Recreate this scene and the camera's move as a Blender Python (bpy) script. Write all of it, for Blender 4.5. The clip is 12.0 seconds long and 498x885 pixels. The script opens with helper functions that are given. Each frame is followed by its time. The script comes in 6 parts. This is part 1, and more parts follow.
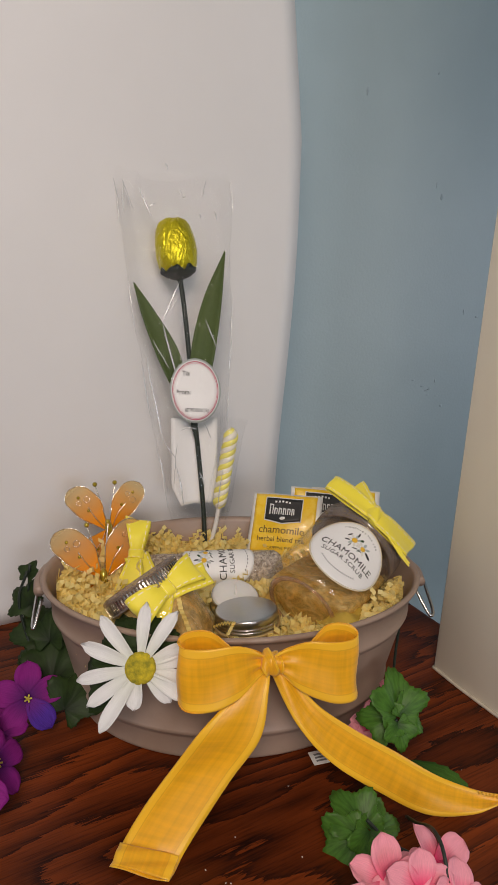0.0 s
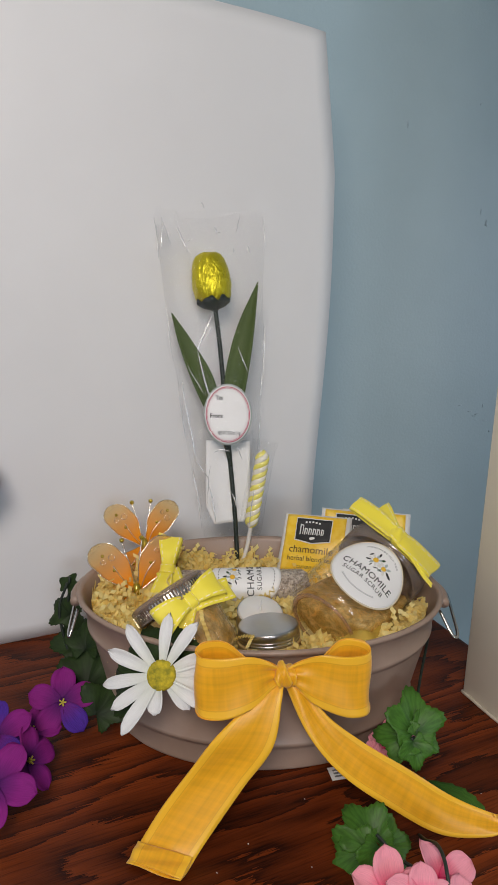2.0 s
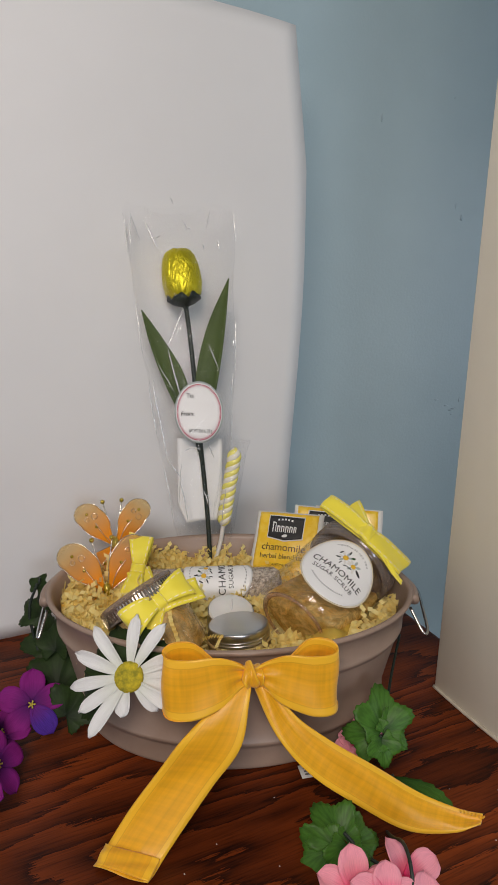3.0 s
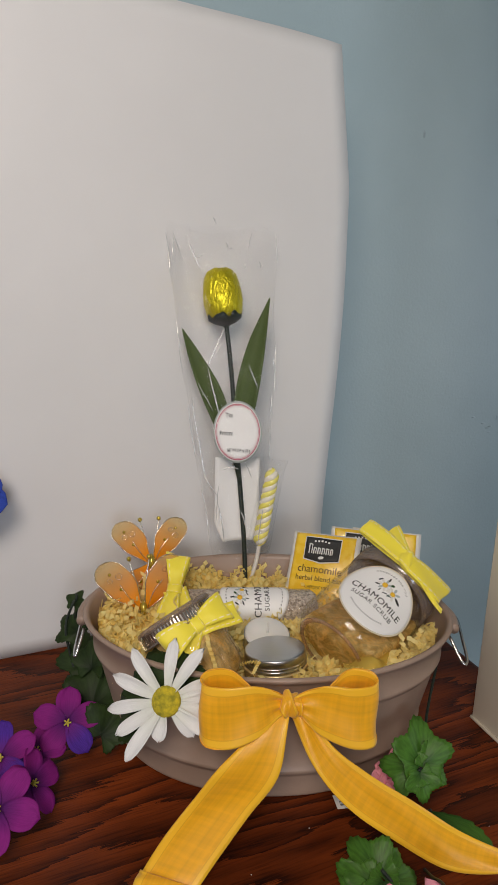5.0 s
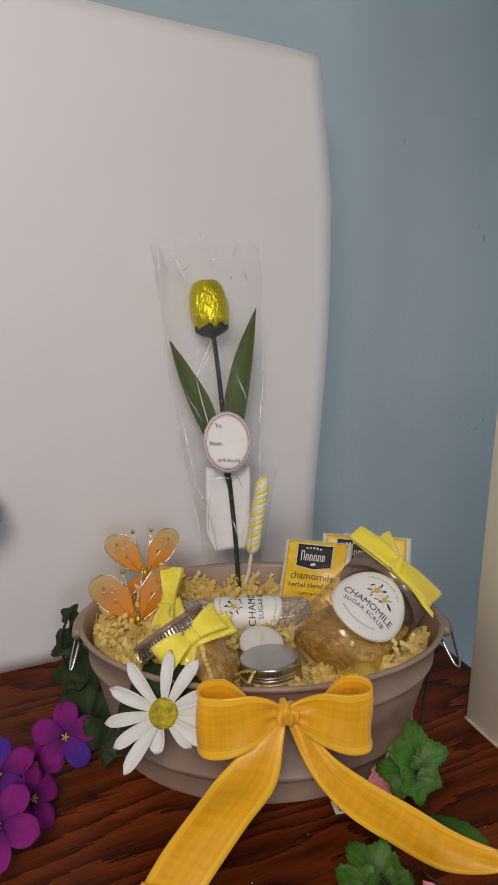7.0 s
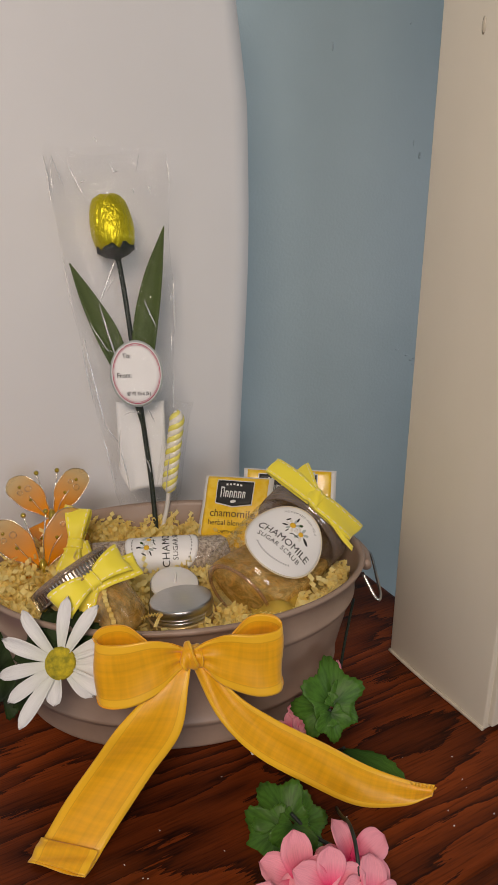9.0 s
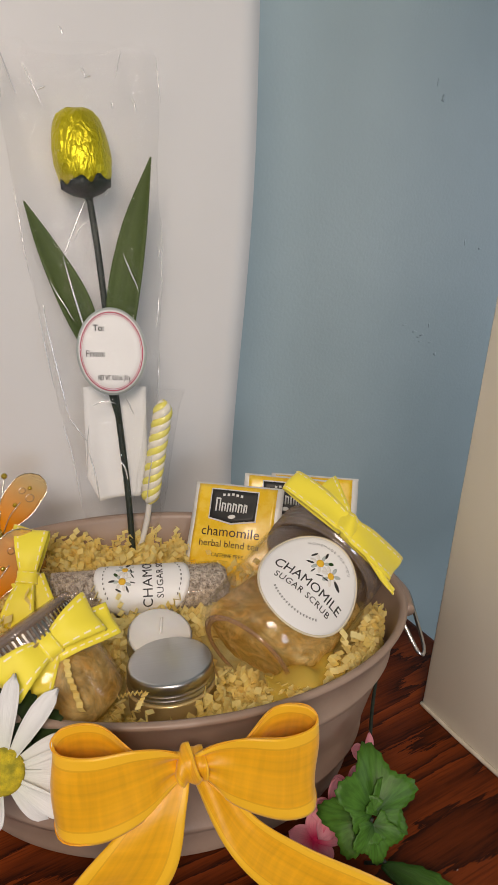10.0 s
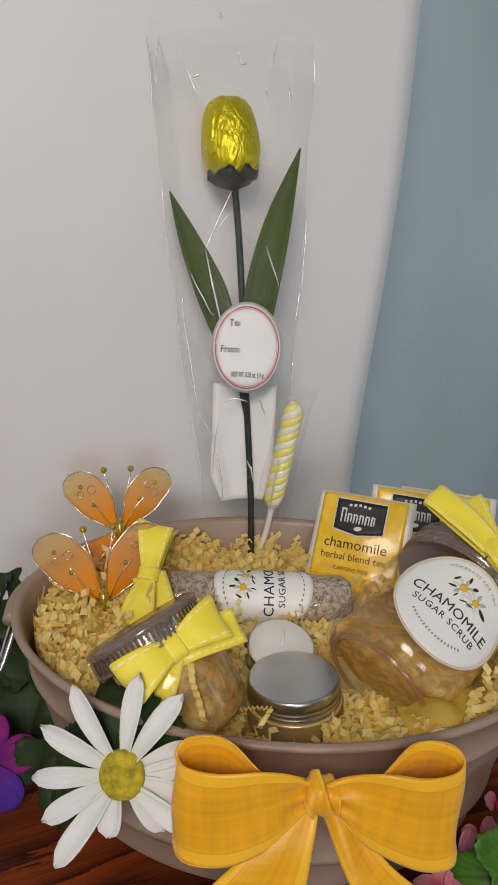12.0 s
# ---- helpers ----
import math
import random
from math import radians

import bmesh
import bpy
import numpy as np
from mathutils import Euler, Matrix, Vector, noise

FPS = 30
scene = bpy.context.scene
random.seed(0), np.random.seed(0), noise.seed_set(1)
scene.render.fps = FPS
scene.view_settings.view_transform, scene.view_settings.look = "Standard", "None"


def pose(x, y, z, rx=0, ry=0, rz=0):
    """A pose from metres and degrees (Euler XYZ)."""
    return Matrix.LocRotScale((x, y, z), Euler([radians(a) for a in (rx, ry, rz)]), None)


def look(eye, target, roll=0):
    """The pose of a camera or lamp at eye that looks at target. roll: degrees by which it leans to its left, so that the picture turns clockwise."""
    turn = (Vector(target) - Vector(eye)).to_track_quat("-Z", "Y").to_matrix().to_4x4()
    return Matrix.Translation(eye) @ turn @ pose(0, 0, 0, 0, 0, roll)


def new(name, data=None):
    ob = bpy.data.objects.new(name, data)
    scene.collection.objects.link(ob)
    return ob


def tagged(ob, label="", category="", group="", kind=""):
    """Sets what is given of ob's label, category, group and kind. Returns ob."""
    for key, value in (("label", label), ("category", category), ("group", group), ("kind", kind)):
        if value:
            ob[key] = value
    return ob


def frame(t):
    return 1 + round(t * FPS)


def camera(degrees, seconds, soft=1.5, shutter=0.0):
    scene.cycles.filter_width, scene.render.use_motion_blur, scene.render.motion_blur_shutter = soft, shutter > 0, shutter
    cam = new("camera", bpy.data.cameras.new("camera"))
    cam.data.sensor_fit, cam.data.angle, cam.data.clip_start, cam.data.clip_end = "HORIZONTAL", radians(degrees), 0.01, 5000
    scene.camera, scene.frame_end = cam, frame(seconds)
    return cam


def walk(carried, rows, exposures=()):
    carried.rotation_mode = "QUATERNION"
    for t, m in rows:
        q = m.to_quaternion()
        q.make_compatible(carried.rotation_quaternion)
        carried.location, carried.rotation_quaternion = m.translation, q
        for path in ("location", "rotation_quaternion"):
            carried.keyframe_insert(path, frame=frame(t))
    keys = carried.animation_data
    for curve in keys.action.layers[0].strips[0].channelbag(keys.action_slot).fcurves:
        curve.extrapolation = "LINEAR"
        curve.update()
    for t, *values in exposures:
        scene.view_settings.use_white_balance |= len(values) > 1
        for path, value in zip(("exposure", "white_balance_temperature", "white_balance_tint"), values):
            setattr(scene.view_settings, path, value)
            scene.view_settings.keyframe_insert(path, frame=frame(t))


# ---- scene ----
cam = camera(41.0, 12.0)
PATH = [
    (0, (-0.0770, -0.4917, 0.3619), (0.0211, 0.0733, 0.1856), 2.21),
    (0.5, (-0.0590, -0.4968, 0.3674), (0.0458, 0.0731, 0.2117), 4.33),
    (1, (-0.0380, -0.4960, 0.3659), (0.0328, 0.0802, 0.2144), 3.77),
    (1.5, (-0.0356, -0.5109, 0.3636), (0.0161, 0.0660, 0.2070), 2.60),
    (2, (-0.0469, -0.5194, 0.3656), (-0.0085, 0.0589, 0.2106), 0.90),
    (2.5, (-0.0324, -0.5145, 0.3631), (0.0148, 0.0609, 0.1999), 0.67),
    (3, (-0.0338, -0.5163, 0.3698), (0.0176, 0.0593, 0.2084), 0.85),
    (3.5, (-0.0440, -0.5119, 0.3621), (-0.0049, 0.0626, 0.1935), 2.35),
    (5.5, (-0.0449, -0.5093, 0.3899), (-0.0192, 0.0696, 0.2344), 1.18),
    (6, (-0.0480, -0.5103, 0.3928), (-0.0205, 0.0685, 0.2372), 1.31),
    (6.5, (-0.0497, -0.5132, 0.3931), (-0.0216, 0.0659, 0.2385), 0.92),
    (8.5, (-0.0069, -0.4995, 0.3713), (0.0566, 0.0749, 0.2101), -2.24),
    (9, (-0.0040, -0.4820, 0.3691), (0.0695, 0.0776, 0.1654), -0.21),
    (9.5, (-0.0246, -0.4346, 0.3541), (0.1041, 0.1079, 0.1324), 2.99),
    (10, (-0.0180, -0.3499, 0.3486), (0.0890, 0.1929, 0.1165), 2.54),
    (10.5, (-0.0252, -0.3376, 0.3366), (0.0362, 0.2116, 0.1028), 1.99),
    (11, (-0.0184, -0.3207, 0.3312), (0.0341, 0.2297, 0.0982), 1.52),
    (11.5, (-0.0232, -0.3274, 0.3345), (0.0132, 0.2256, 0.1046), 1.91),
    (12, (-0.0407, -0.3288, 0.3347), (-0.0158, 0.2262, 0.1081), 3.11),
]
EXPOSURES = [
    (0.0, -0.16, 6700, 20),
    (1.0, -0.08, 6240, 16),
    (2.0, -0.10, 6190, 16),
    (3.0, -0.16, 6340, 17),
    (3.5, -0.15, 6390, 17),
    (5.5, -0.22, 6510, 17),
    (6.5, -0.32, 6510, 19),
    (8.5, -0.30, 6810, 21),
    (9.0, -0.28, 6910, 21),
    (9.5, -0.16, 6910, 21),
    (10.0, 0.0, 6800, 19),
    (11.0, -0.03, 6600, 18),
    (12.0, -0.16, 6400, 17),
]
walk(cam, [(t, look(eye, target, roll)) for t, eye, target, roll in PATH], EXPOSURES)

# the room is turned against the walk: s along the back wall, n away from the table's front
TURN = 20.4
ROOM = pose(0, 0, 0, 0, 0, TURN)


def room(s, n, z=0.0):
    return ROOM @ Vector((s, n, z))


# ---- world and lamps ----
world = bpy.data.worlds.new("world")
scene.world = world
world.use_nodes = True
world.node_tree.nodes["Background"].inputs["Color"].default_value = (0.55, 0.62, 0.75, 1)
world.node_tree.nodes["Background"].inputs["Strength"].default_value = 0.15


def area_lamp(name, place, target, size_x, size_y, watts, colour):
    data = bpy.data.lights.new(name, "AREA")
    data.shape, data.size, data.size_y, data.energy, data.color = "RECTANGLE", size_x, size_y, watts, colour
    ob = new(name, data)
    ob.matrix_world = look(place, target)
    return ob


area_lamp("window_light", room(-1.57, -0.55, 0.5), room(0, -0.1, 0.3), 0.9, 1.1, 1.6, (0.76, 0.88, 1.0))
# fill lamp added to brighten the board; no window is known there
area_lamp("front_fill_light", room(-0.52, -2.27, 0.70), room(-0.30, 0.1, 0.25), 0.60, 0.45, 10.0, (0.83, 0.94, 1.0))
# added fill that lifts the blue back wall; its source is invented
area_lamp("side_fill_light", room(1.17, -0.42, 0.30), room(0.4, 0.33, 0.05), 0.8, 0.55, 3.4, (0.88, 0.95, 1.0))
# added lamp near the viewpoint, without a fixture, that lights the tub
area_lamp("near_fill_light", (-0.16, -0.90, 0.80), (0.00, -0.08, 0.04), 0.34, 0.34, 7.3, (1.0, 0.895, 0.75))


# ---- materials ----
def nodes_of(name):
    m = bpy.data.materials.new(name)
    m.use_nodes = True
    nt = m.node_tree
    return m, nt, nt.nodes["Principled BSDF"]


def add(nt, kind, **values):
    n = nt.nodes.new(kind)
    for k, v in values.items():
        n.inputs[k].default_value = v
    return n


def mapped(nt, scale, source="Object", turn=0.0):
    co = nt.nodes.new("ShaderNodeTexCoord")
    mp = nt.nodes.new("ShaderNodeMapping")
    mp.inputs["Scale"].default_value = scale
    mp.inputs["Rotation"].default_value = (0, 0, turn)
    nt.links.new(co.outputs[source], mp.inputs["Vector"])
    return mp.outputs["Vector"]


def ramp(nt, fac, stops):
    r = nt.nodes.new("ShaderNodeValToRGB")
    while len(r.color_ramp.elements) < len(stops):
        r.color_ramp.elements.new(0.5)
    for e, (p, c) in zip(r.color_ramp.elements, stops):
        e.position, e.color = p, (*c, 1)
    nt.links.new(fac, r.inputs["Fac"])
    return r.outputs["Color"]


def bumped(nt, bsdf, height, strength, distance):
    b = add(nt, "ShaderNodeBump", Strength=strength, Distance=distance)
    nt.links.new(height, b.inputs["Height"])
    nt.links.new(b.outputs["Normal"], bsdf.inputs["Normal"])
    return b


def surface(name, dark, light, rough=0.6, grain=(60, 60, 60), detail=4.0, metal=0.0, bump=0.0, distance=0.001, coat=0.0,
            sheen=0.0, fine=400.0, low=0.35, high=0.65, subsurface=0.0, random=0.0, glow_through=0.0):
    """A paint, cloth or petal: two tones in cloudy patches, fine grain in the relief."""
    m, nt, b = nodes_of(name)
    n = add(nt, "ShaderNodeTexNoise", Scale=1.0, Detail=detail, Roughness=0.6)
    nt.links.new(mapped(nt, grain), n.inputs["Vector"])
    c = ramp(nt, n.outputs["Fac"], [(low, dark), (high, light)])
    if random:
        info = nt.nodes.new("ShaderNodeNewGeometry")
        h = add(nt, "ShaderNodeHueSaturation")
        mr = add(nt, "ShaderNodeMapRange")
        mr.inputs["To Min"].default_value, mr.inputs["To Max"].default_value = 1 - random, 1 + random
        nt.links.new(info.outputs["Random Per Island"], mr.inputs["Value"])
        nt.links.new(mr.outputs["Result"], h.inputs["Value"])
        nt.links.new(c, h.inputs["Color"])
        c = h.outputs["Color"]
    nt.links.new(c, b.inputs["Base Color"])
    b.inputs["Roughness"].default_value, b.inputs["Metallic"].default_value = rough, metal
    b.inputs["Coat Weight"].default_value, b.inputs["Sheen Weight"].default_value = coat, sheen
    b.inputs["Subsurface Weight"].default_value = subsurface
    b.inputs["Subsurface Radius"].default_value = (0.004, 0.003, 0.002)
    if bump:
        f = add(nt, "ShaderNodeTexNoise", Scale=fine, Detail=3.0)
        nt.links.new(mapped(nt, (1, 1, 1)), f.inputs["Vector"])
        bumped(nt, b, f.outputs["Fac"], bump, distance)
    if glow_through:
        tr_n = nt.nodes.new("ShaderNodeBsdfTranslucent")
        nt.links.new(c, tr_n.inputs["Color"])
        ms = nt.nodes.new("ShaderNodeMixShader")
        ms.inputs[0].default_value = glow_through
        nt.links.new(b.outputs[0], ms.inputs[1])
        nt.links.new(tr_n.outputs[0], ms.inputs[2])
        nt.links.new(ms.outputs[0], nt.nodes["Material Output"].inputs["Surface"])
    return m


def clear(name, tint, gloss=0.06, rough=0.04, crumple=0.0, scale=60.0, ior=1.45, body=0.0, body_colour=(1, 1, 1)):
    """Thin clear plastic: seen through, with a Fresnel gloss."""
    m, nt, b = nodes_of(name)
    out = nt.nodes["Material Output"]
    t = nt.nodes.new("ShaderNodeBsdfTransparent")
    t.inputs["Color"].default_value = (*tint, 1)
    g = add(nt, "ShaderNodeBsdfGlossy", Roughness=rough)
    fr = add(nt, "ShaderNodeLayerWeight", Blend=0.5)
    pw = nt.nodes.new("ShaderNodeMath")
    pw.operation = "POWER"
    pw.inputs[1].default_value = 4.0
    nt.links.new(fr.outputs["Facing"], pw.inputs[0])
    ma = nt.nodes.new("ShaderNodeMath")
    ma.operation = "MULTIPLY_ADD"
    ma.inputs[1].default_value, ma.inputs[2].default_value = ior - 1.0, gloss
    nt.links.new(pw.outputs[0], ma.inputs[0])
    mx = nt.nodes.new("ShaderNodeMixShader")
    nt.links.new(ma.outputs[0], mx.inputs[0])
    nt.links.new(g.outputs[0], mx.inputs[2])
    if body:
        d = nt.nodes.new("ShaderNodeBsdfDiffuse")
        d.inputs["Color"].default_value = (*body_colour, 1)
        m2 = nt.nodes.new("ShaderNodeMixShader")
        m2.inputs[0].default_value = body
        nt.links.new(t.outputs[0], m2.inputs[1])
        nt.links.new(d.outputs[0], m2.inputs[2])
        nt.links.new(m2.outputs[0], mx.inputs[1])
    else:
        nt.links.new(t.outputs[0], mx.inputs[1])
    if crumple:
        n = add(nt, "ShaderNodeTexNoise", Scale=scale, Detail=4.0, Distortion=1.5)
        nt.links.new(mapped(nt, (1, 1, 1)), n.inputs["Vector"])
        bp = add(nt, "ShaderNodeBump", Strength=crumple, Distance=0.004)
        nt.links.new(n.outputs["Fac"], bp.inputs["Height"])
        nt.links.new(bp.outputs["Normal"], g.inputs["Normal"])
        nt.links.new(bp.outputs["Normal"], fr.inputs["Normal"])
    nt.links.new(mx.outputs[0], out.inputs["Surface"])
    nt.nodes.remove(b)
    return m


def flaky(name, dark, light, gel):
    """Grains and flakes set in a clear amber gel."""
    m, nt, b = nodes_of(name)
    n = add(nt, "ShaderNodeTexNoise", Scale=1.0, Detail=8.0, Roughness=0.65, Distortion=0.8)
    nt.links.new(mapped(nt, (120, 120, 120)), n.inputs["Vector"])
    nt.links.new(ramp(nt, n.outputs["Fac"], [(0.36, dark), (0.64, light)]), b.inputs["Base Color"])
    b.inputs["Roughness"].default_value = 0.4
    bumped(nt, b, n.outputs["Fac"], 0.5, 0.0015)
    tl = nt.nodes.new("ShaderNodeBsdfTranslucent")
    tl.inputs["Color"].default_value = (*light, 1)
    m1 = nt.nodes.new("ShaderNodeMixShader")
    m1.inputs[0].default_value = 0.45
    nt.links.new(b.outputs[0], m1.inputs[1])
    nt.links.new(tl.outputs[0], m1.inputs[2])
    t = nt.nodes.new("ShaderNodeBsdfTransparent")
    t.inputs["Color"].default_value = (*gel, 1)
    patch = add(nt, "ShaderNodeTexNoise", Scale=1.0, Detail=5.0, Roughness=0.6, Distortion=1.2)
    nt.links.new(mapped(nt, (75, 75, 75)), patch.inputs["Vector"])
    k = ramp(nt, patch.outputs["Fac"], [(0.40, (0.50,) * 3), (0.62, (0.0,) * 3)])
    m2 = nt.nodes.new("ShaderNodeMixShader")
    nt.links.new(k, m2.inputs[0])
    nt.links.new(m1.outputs[0], m2.inputs[1])
    nt.links.new(t.outputs[0], m2.inputs[2])
    nt.links.new(m2.outputs[0], nt.nodes["Material Output"].inputs["Surface"])
    return m


def oak(name):
    """Red-brown stained oak, its grain along the local x: rings with a hard dark edge, torn into flecks by the pores."""
    m, nt, b = nodes_of(name)

    def calc(op, p, q):
        n = nt.nodes.new("ShaderNodeMath")
        n.operation = op
        for k, val in enumerate((p, q)):
            if isinstance(val, (int, float)):
                n.inputs[k].default_value = val
            else:
                nt.links.new(val, n.inputs[k])
        return n.outputs[0]

    def cloud(scale, detail, rough=0.55, distortion=0.0):
        n = add(nt, "ShaderNodeTexNoise", Scale=1.0, Detail=detail, Roughness=rough, Distortion=distortion)
        nt.links.new(mapped(nt, scale), n.inputs["Vector"])
        return n.outputs["Fac"]

    co = nt.nodes.new("ShaderNodeTexCoord")
    sp = nt.nodes.new("ShaderNodeSeparateXYZ")
    nt.links.new(co.outputs["Object"], sp.inputs[0])
    warp = cloud((2.6, 11, 11), 2.0, 0.5, 0.5)
    tear = cloud((26, 330, 330), 4.0, 0.7)
    ring = calc("ADD", calc("MULTIPLY", sp.outputs["Y"], 34.0), calc("MULTIPLY", warp, 11.0))
    ring = calc("FRACT", calc("ADD", ring, calc("MULTIPLY", tear, 0.95)), 0.0)
    wood = ramp(nt, ring, [(0.0, (0.026, 0.0070, 0.0035)), (0.06, (0.032, 0.008, 0.0035)), (0.17, (0.080, 0.016, 0.004)), (0.50, (0.135, 0.027, 0.0055)), (0.97, (0.200, 0.041, 0.0080))])
    pores = cloud((24, 620, 620), 3.0, 0.7)
    pore = ramp(nt, pores, [(0.36, (0.22, 0.19, 0.17)), (0.50, (1, 1, 1))])
    tone = ramp(nt, cloud((2.2, 9, 9), 2.0), [(0.30, (0.58, 0.55, 0.54)), (0.55, (1.0, 0.97, 0.94)), (0.75, (1.55, 1.50, 1.40))])

    def times(a, c, k):
        n = nt.nodes.new("ShaderNodeMix")
        n.data_type, n.blend_type = "RGBA", "MULTIPLY"
        n.inputs[0].default_value = k
        nt.links.new(a, n.inputs[6])
        nt.links.new(c, n.inputs[7])
        return n.outputs[2]

    nt.links.new(times(times(wood, pore, 0.5), tone, 1.0), b.inputs["Base Color"])
    b.inputs["Roughness"].default_value = 0.38
    b.inputs["Specular IOR Level"].default_value = 0.13
    bumped(nt, b, pores, 0.25, 0.0006)
    return m


def ribbon_cloth(name, body, edge, line, edge_at=0.13, plaid=True, stitch=False, sheer=0.0):
    """Ribbon by its own length and width: edge bands, a stitched line, faint checks."""
    m, nt, b = nodes_of(name)
    uv = nt.nodes.new("ShaderNodeTexCoord")
    sp = nt.nodes.new("ShaderNodeSeparateXYZ")
    nt.links.new(uv.outputs["UV"], sp.inputs[0])

    def calc(op, a, bb=None, c=None):
        n = nt.nodes.new("ShaderNodeMath")
        n.operation = op
        for k, val in enumerate((a, bb, c)):
            if val is None:
                continue
            if isinstance(val, (int, float)):
                n.inputs[k].default_value = val
            else:
                nt.links.new(val, n.inputs[k])
        return n.outputs[0]

    def mix(fac, a, c):
        n = nt.nodes.new("ShaderNodeMix")
        n.data_type = "RGBA"
        for k, val in ((0, fac), (6, a), (7, c)):
            if isinstance(val, tuple):
                n.inputs[k].default_value = (*val, 1)
            else:
                nt.links.new(val, n.inputs[k])
        return n.outputs[2]

    side = calc("ABSOLUTE", calc("SUBTRACT", sp.outputs["X"], 0.5))
    band = calc("GREATER_THAN", side, 0.5 - edge_at)
    noise_n = add(nt, "ShaderNodeTexNoise", Scale=1.0, Detail=3.0)
    nt.links.new(mapped(nt, (0.7, 240, 1), "UV"), noise_n.inputs["Vector"])
    noise_2 = add(nt, "ShaderNodeTexNoise", Scale=1.0, Detail=3.0)
    nt.links.new(mapped(nt, (11, 2.5, 1), "UV"), noise_2.inputs["Vector"])
    colour = body
    if plaid:
        k = calc("MULTIPLY", calc("ADD", noise_n.outputs["Fac"], noise_2.outputs["Fac"]), 0.5)
        colour = ramp(nt, k, [(0.38, tuple(x * 0.84 for x in body)), (0.62, tuple(min(1, x * 1.05) for x in body))])
    colour = mix(band, colour, edge)
    seam = calc("LESS_THAN", calc("ABSOLUTE", calc("SUBTRACT", side, 0.5 - edge_at)), 0.022 if stitch else 0.010)
    if stitch:
        dash = calc("LESS_THAN", calc("FRACT", calc("MULTIPLY", sp.outputs["Y"], 230.0)), 0.6)
        seam = calc("MULTIPLY", seam, dash)
    colour = mix(seam, colour, line)
    rim = calc("GREATER_THAN", side, 0.49)
    colour = mix(rim, colour, line if not stitch else edge)
    nt.links.new(colour, b.inputs["Base Color"])
    b.inputs["Roughness"].default_value = 0.55 if stitch else 0.34
    b.inputs["Sheen Weight"].default_value = 0.25
    weave = add(nt, "ShaderNodeTexWave", Scale=1.0, Distortion=0.0)
    nt.links.new(mapped(nt, (60, 1500, 1), "UV"), weave.inputs["Vector"])
    bumped(nt, b, weave.outputs["Fac"], 0.10, 0.0002)
    if sheer:
        out = nt.nodes["Material Output"]
        tr = nt.nodes.new("ShaderNodeBsdfTranslucent")
        nt.links.new(colour, tr.inputs["Color"])
        ms = nt.nodes.new("ShaderNodeMixShader")
        ms.inputs[0].default_value = sheer
        nt.links.new(b.outputs[0], ms.inputs[1])
        nt.links.new(tr.outputs[0], ms.inputs[2])
        nt.links.new(ms.outputs[0], out.inputs["Surface"])
    return m


def petal_cloth(name, tip, root, rough=0.75, streak=0.35):
    """Silk petal: colour runs from root to tip along its length, with fine veins."""
    m, nt, b = nodes_of(name)
    uv = nt.nodes.new("ShaderNodeTexCoord")
    sp = nt.nodes.new("ShaderNodeSeparateXYZ")
    nt.links.new(uv.outputs["UV"], sp.inputs[0])
    c = ramp(nt, sp.outputs["Y"], [(0.05, root), (0.6, tip)])
    n = add(nt, "ShaderNodeTexNoise", Scale=1.0, Detail=4.0)
    nt.links.new(mapped(nt, (40, 3, 1), "UV"), n.inputs["Vector"])
    v = ramp(nt, n.outputs["Fac"], [(0.3, (1 - streak,) * 3), (0.65, (1.05,) * 3)])
    mx = nt.nodes.new("ShaderNodeMix")
    mx.data_type, mx.blend_type = "RGBA", "MULTIPLY"
    mx.inputs[0].default_value = 1.0
    nt.links.new(c, mx.inputs[6])
    nt.links.new(v, mx.inputs[7])
    nt.links.new(mx.outputs[2], b.inputs["Base Color"])
    b.inputs["Roughness"].default_value, b.inputs["Specular IOR Level"].default_value = rough, 0.22
    bumped(nt, b, n.outputs["Fac"], 0.35, 0.0006)
    return m


def foil(name, colour):
    m, nt, b = nodes_of(name)
    b.inputs["Base Color"].default_value = (*colour, 1)
    b.inputs["Metallic"].default_value, b.inputs["Roughness"].default_value = 0.7, 0.33
    n = add(nt, "ShaderNodeTexVoronoi", Scale=1.0)
    n.feature = "DISTANCE_TO_EDGE"
    w = add(nt, "ShaderNodeTexNoise", Scale=1.0, Detail=5.0, Distortion=2.0)
    nt.links.new(mapped(nt, (130, 130, 70)), w.inputs["Vector"])
    nt.links.new(mapped(nt, (170, 170, 90)), n.inputs["Vector"])
    a = nt.nodes.new("ShaderNodeMath")
    nt.links.new(n.outputs["Distance"], a.inputs[0])
    nt.links.new(w.outputs["Fac"], a.inputs[1])
    bumped(nt, b, a.outputs[0], 0.6, 0.003)
    return m


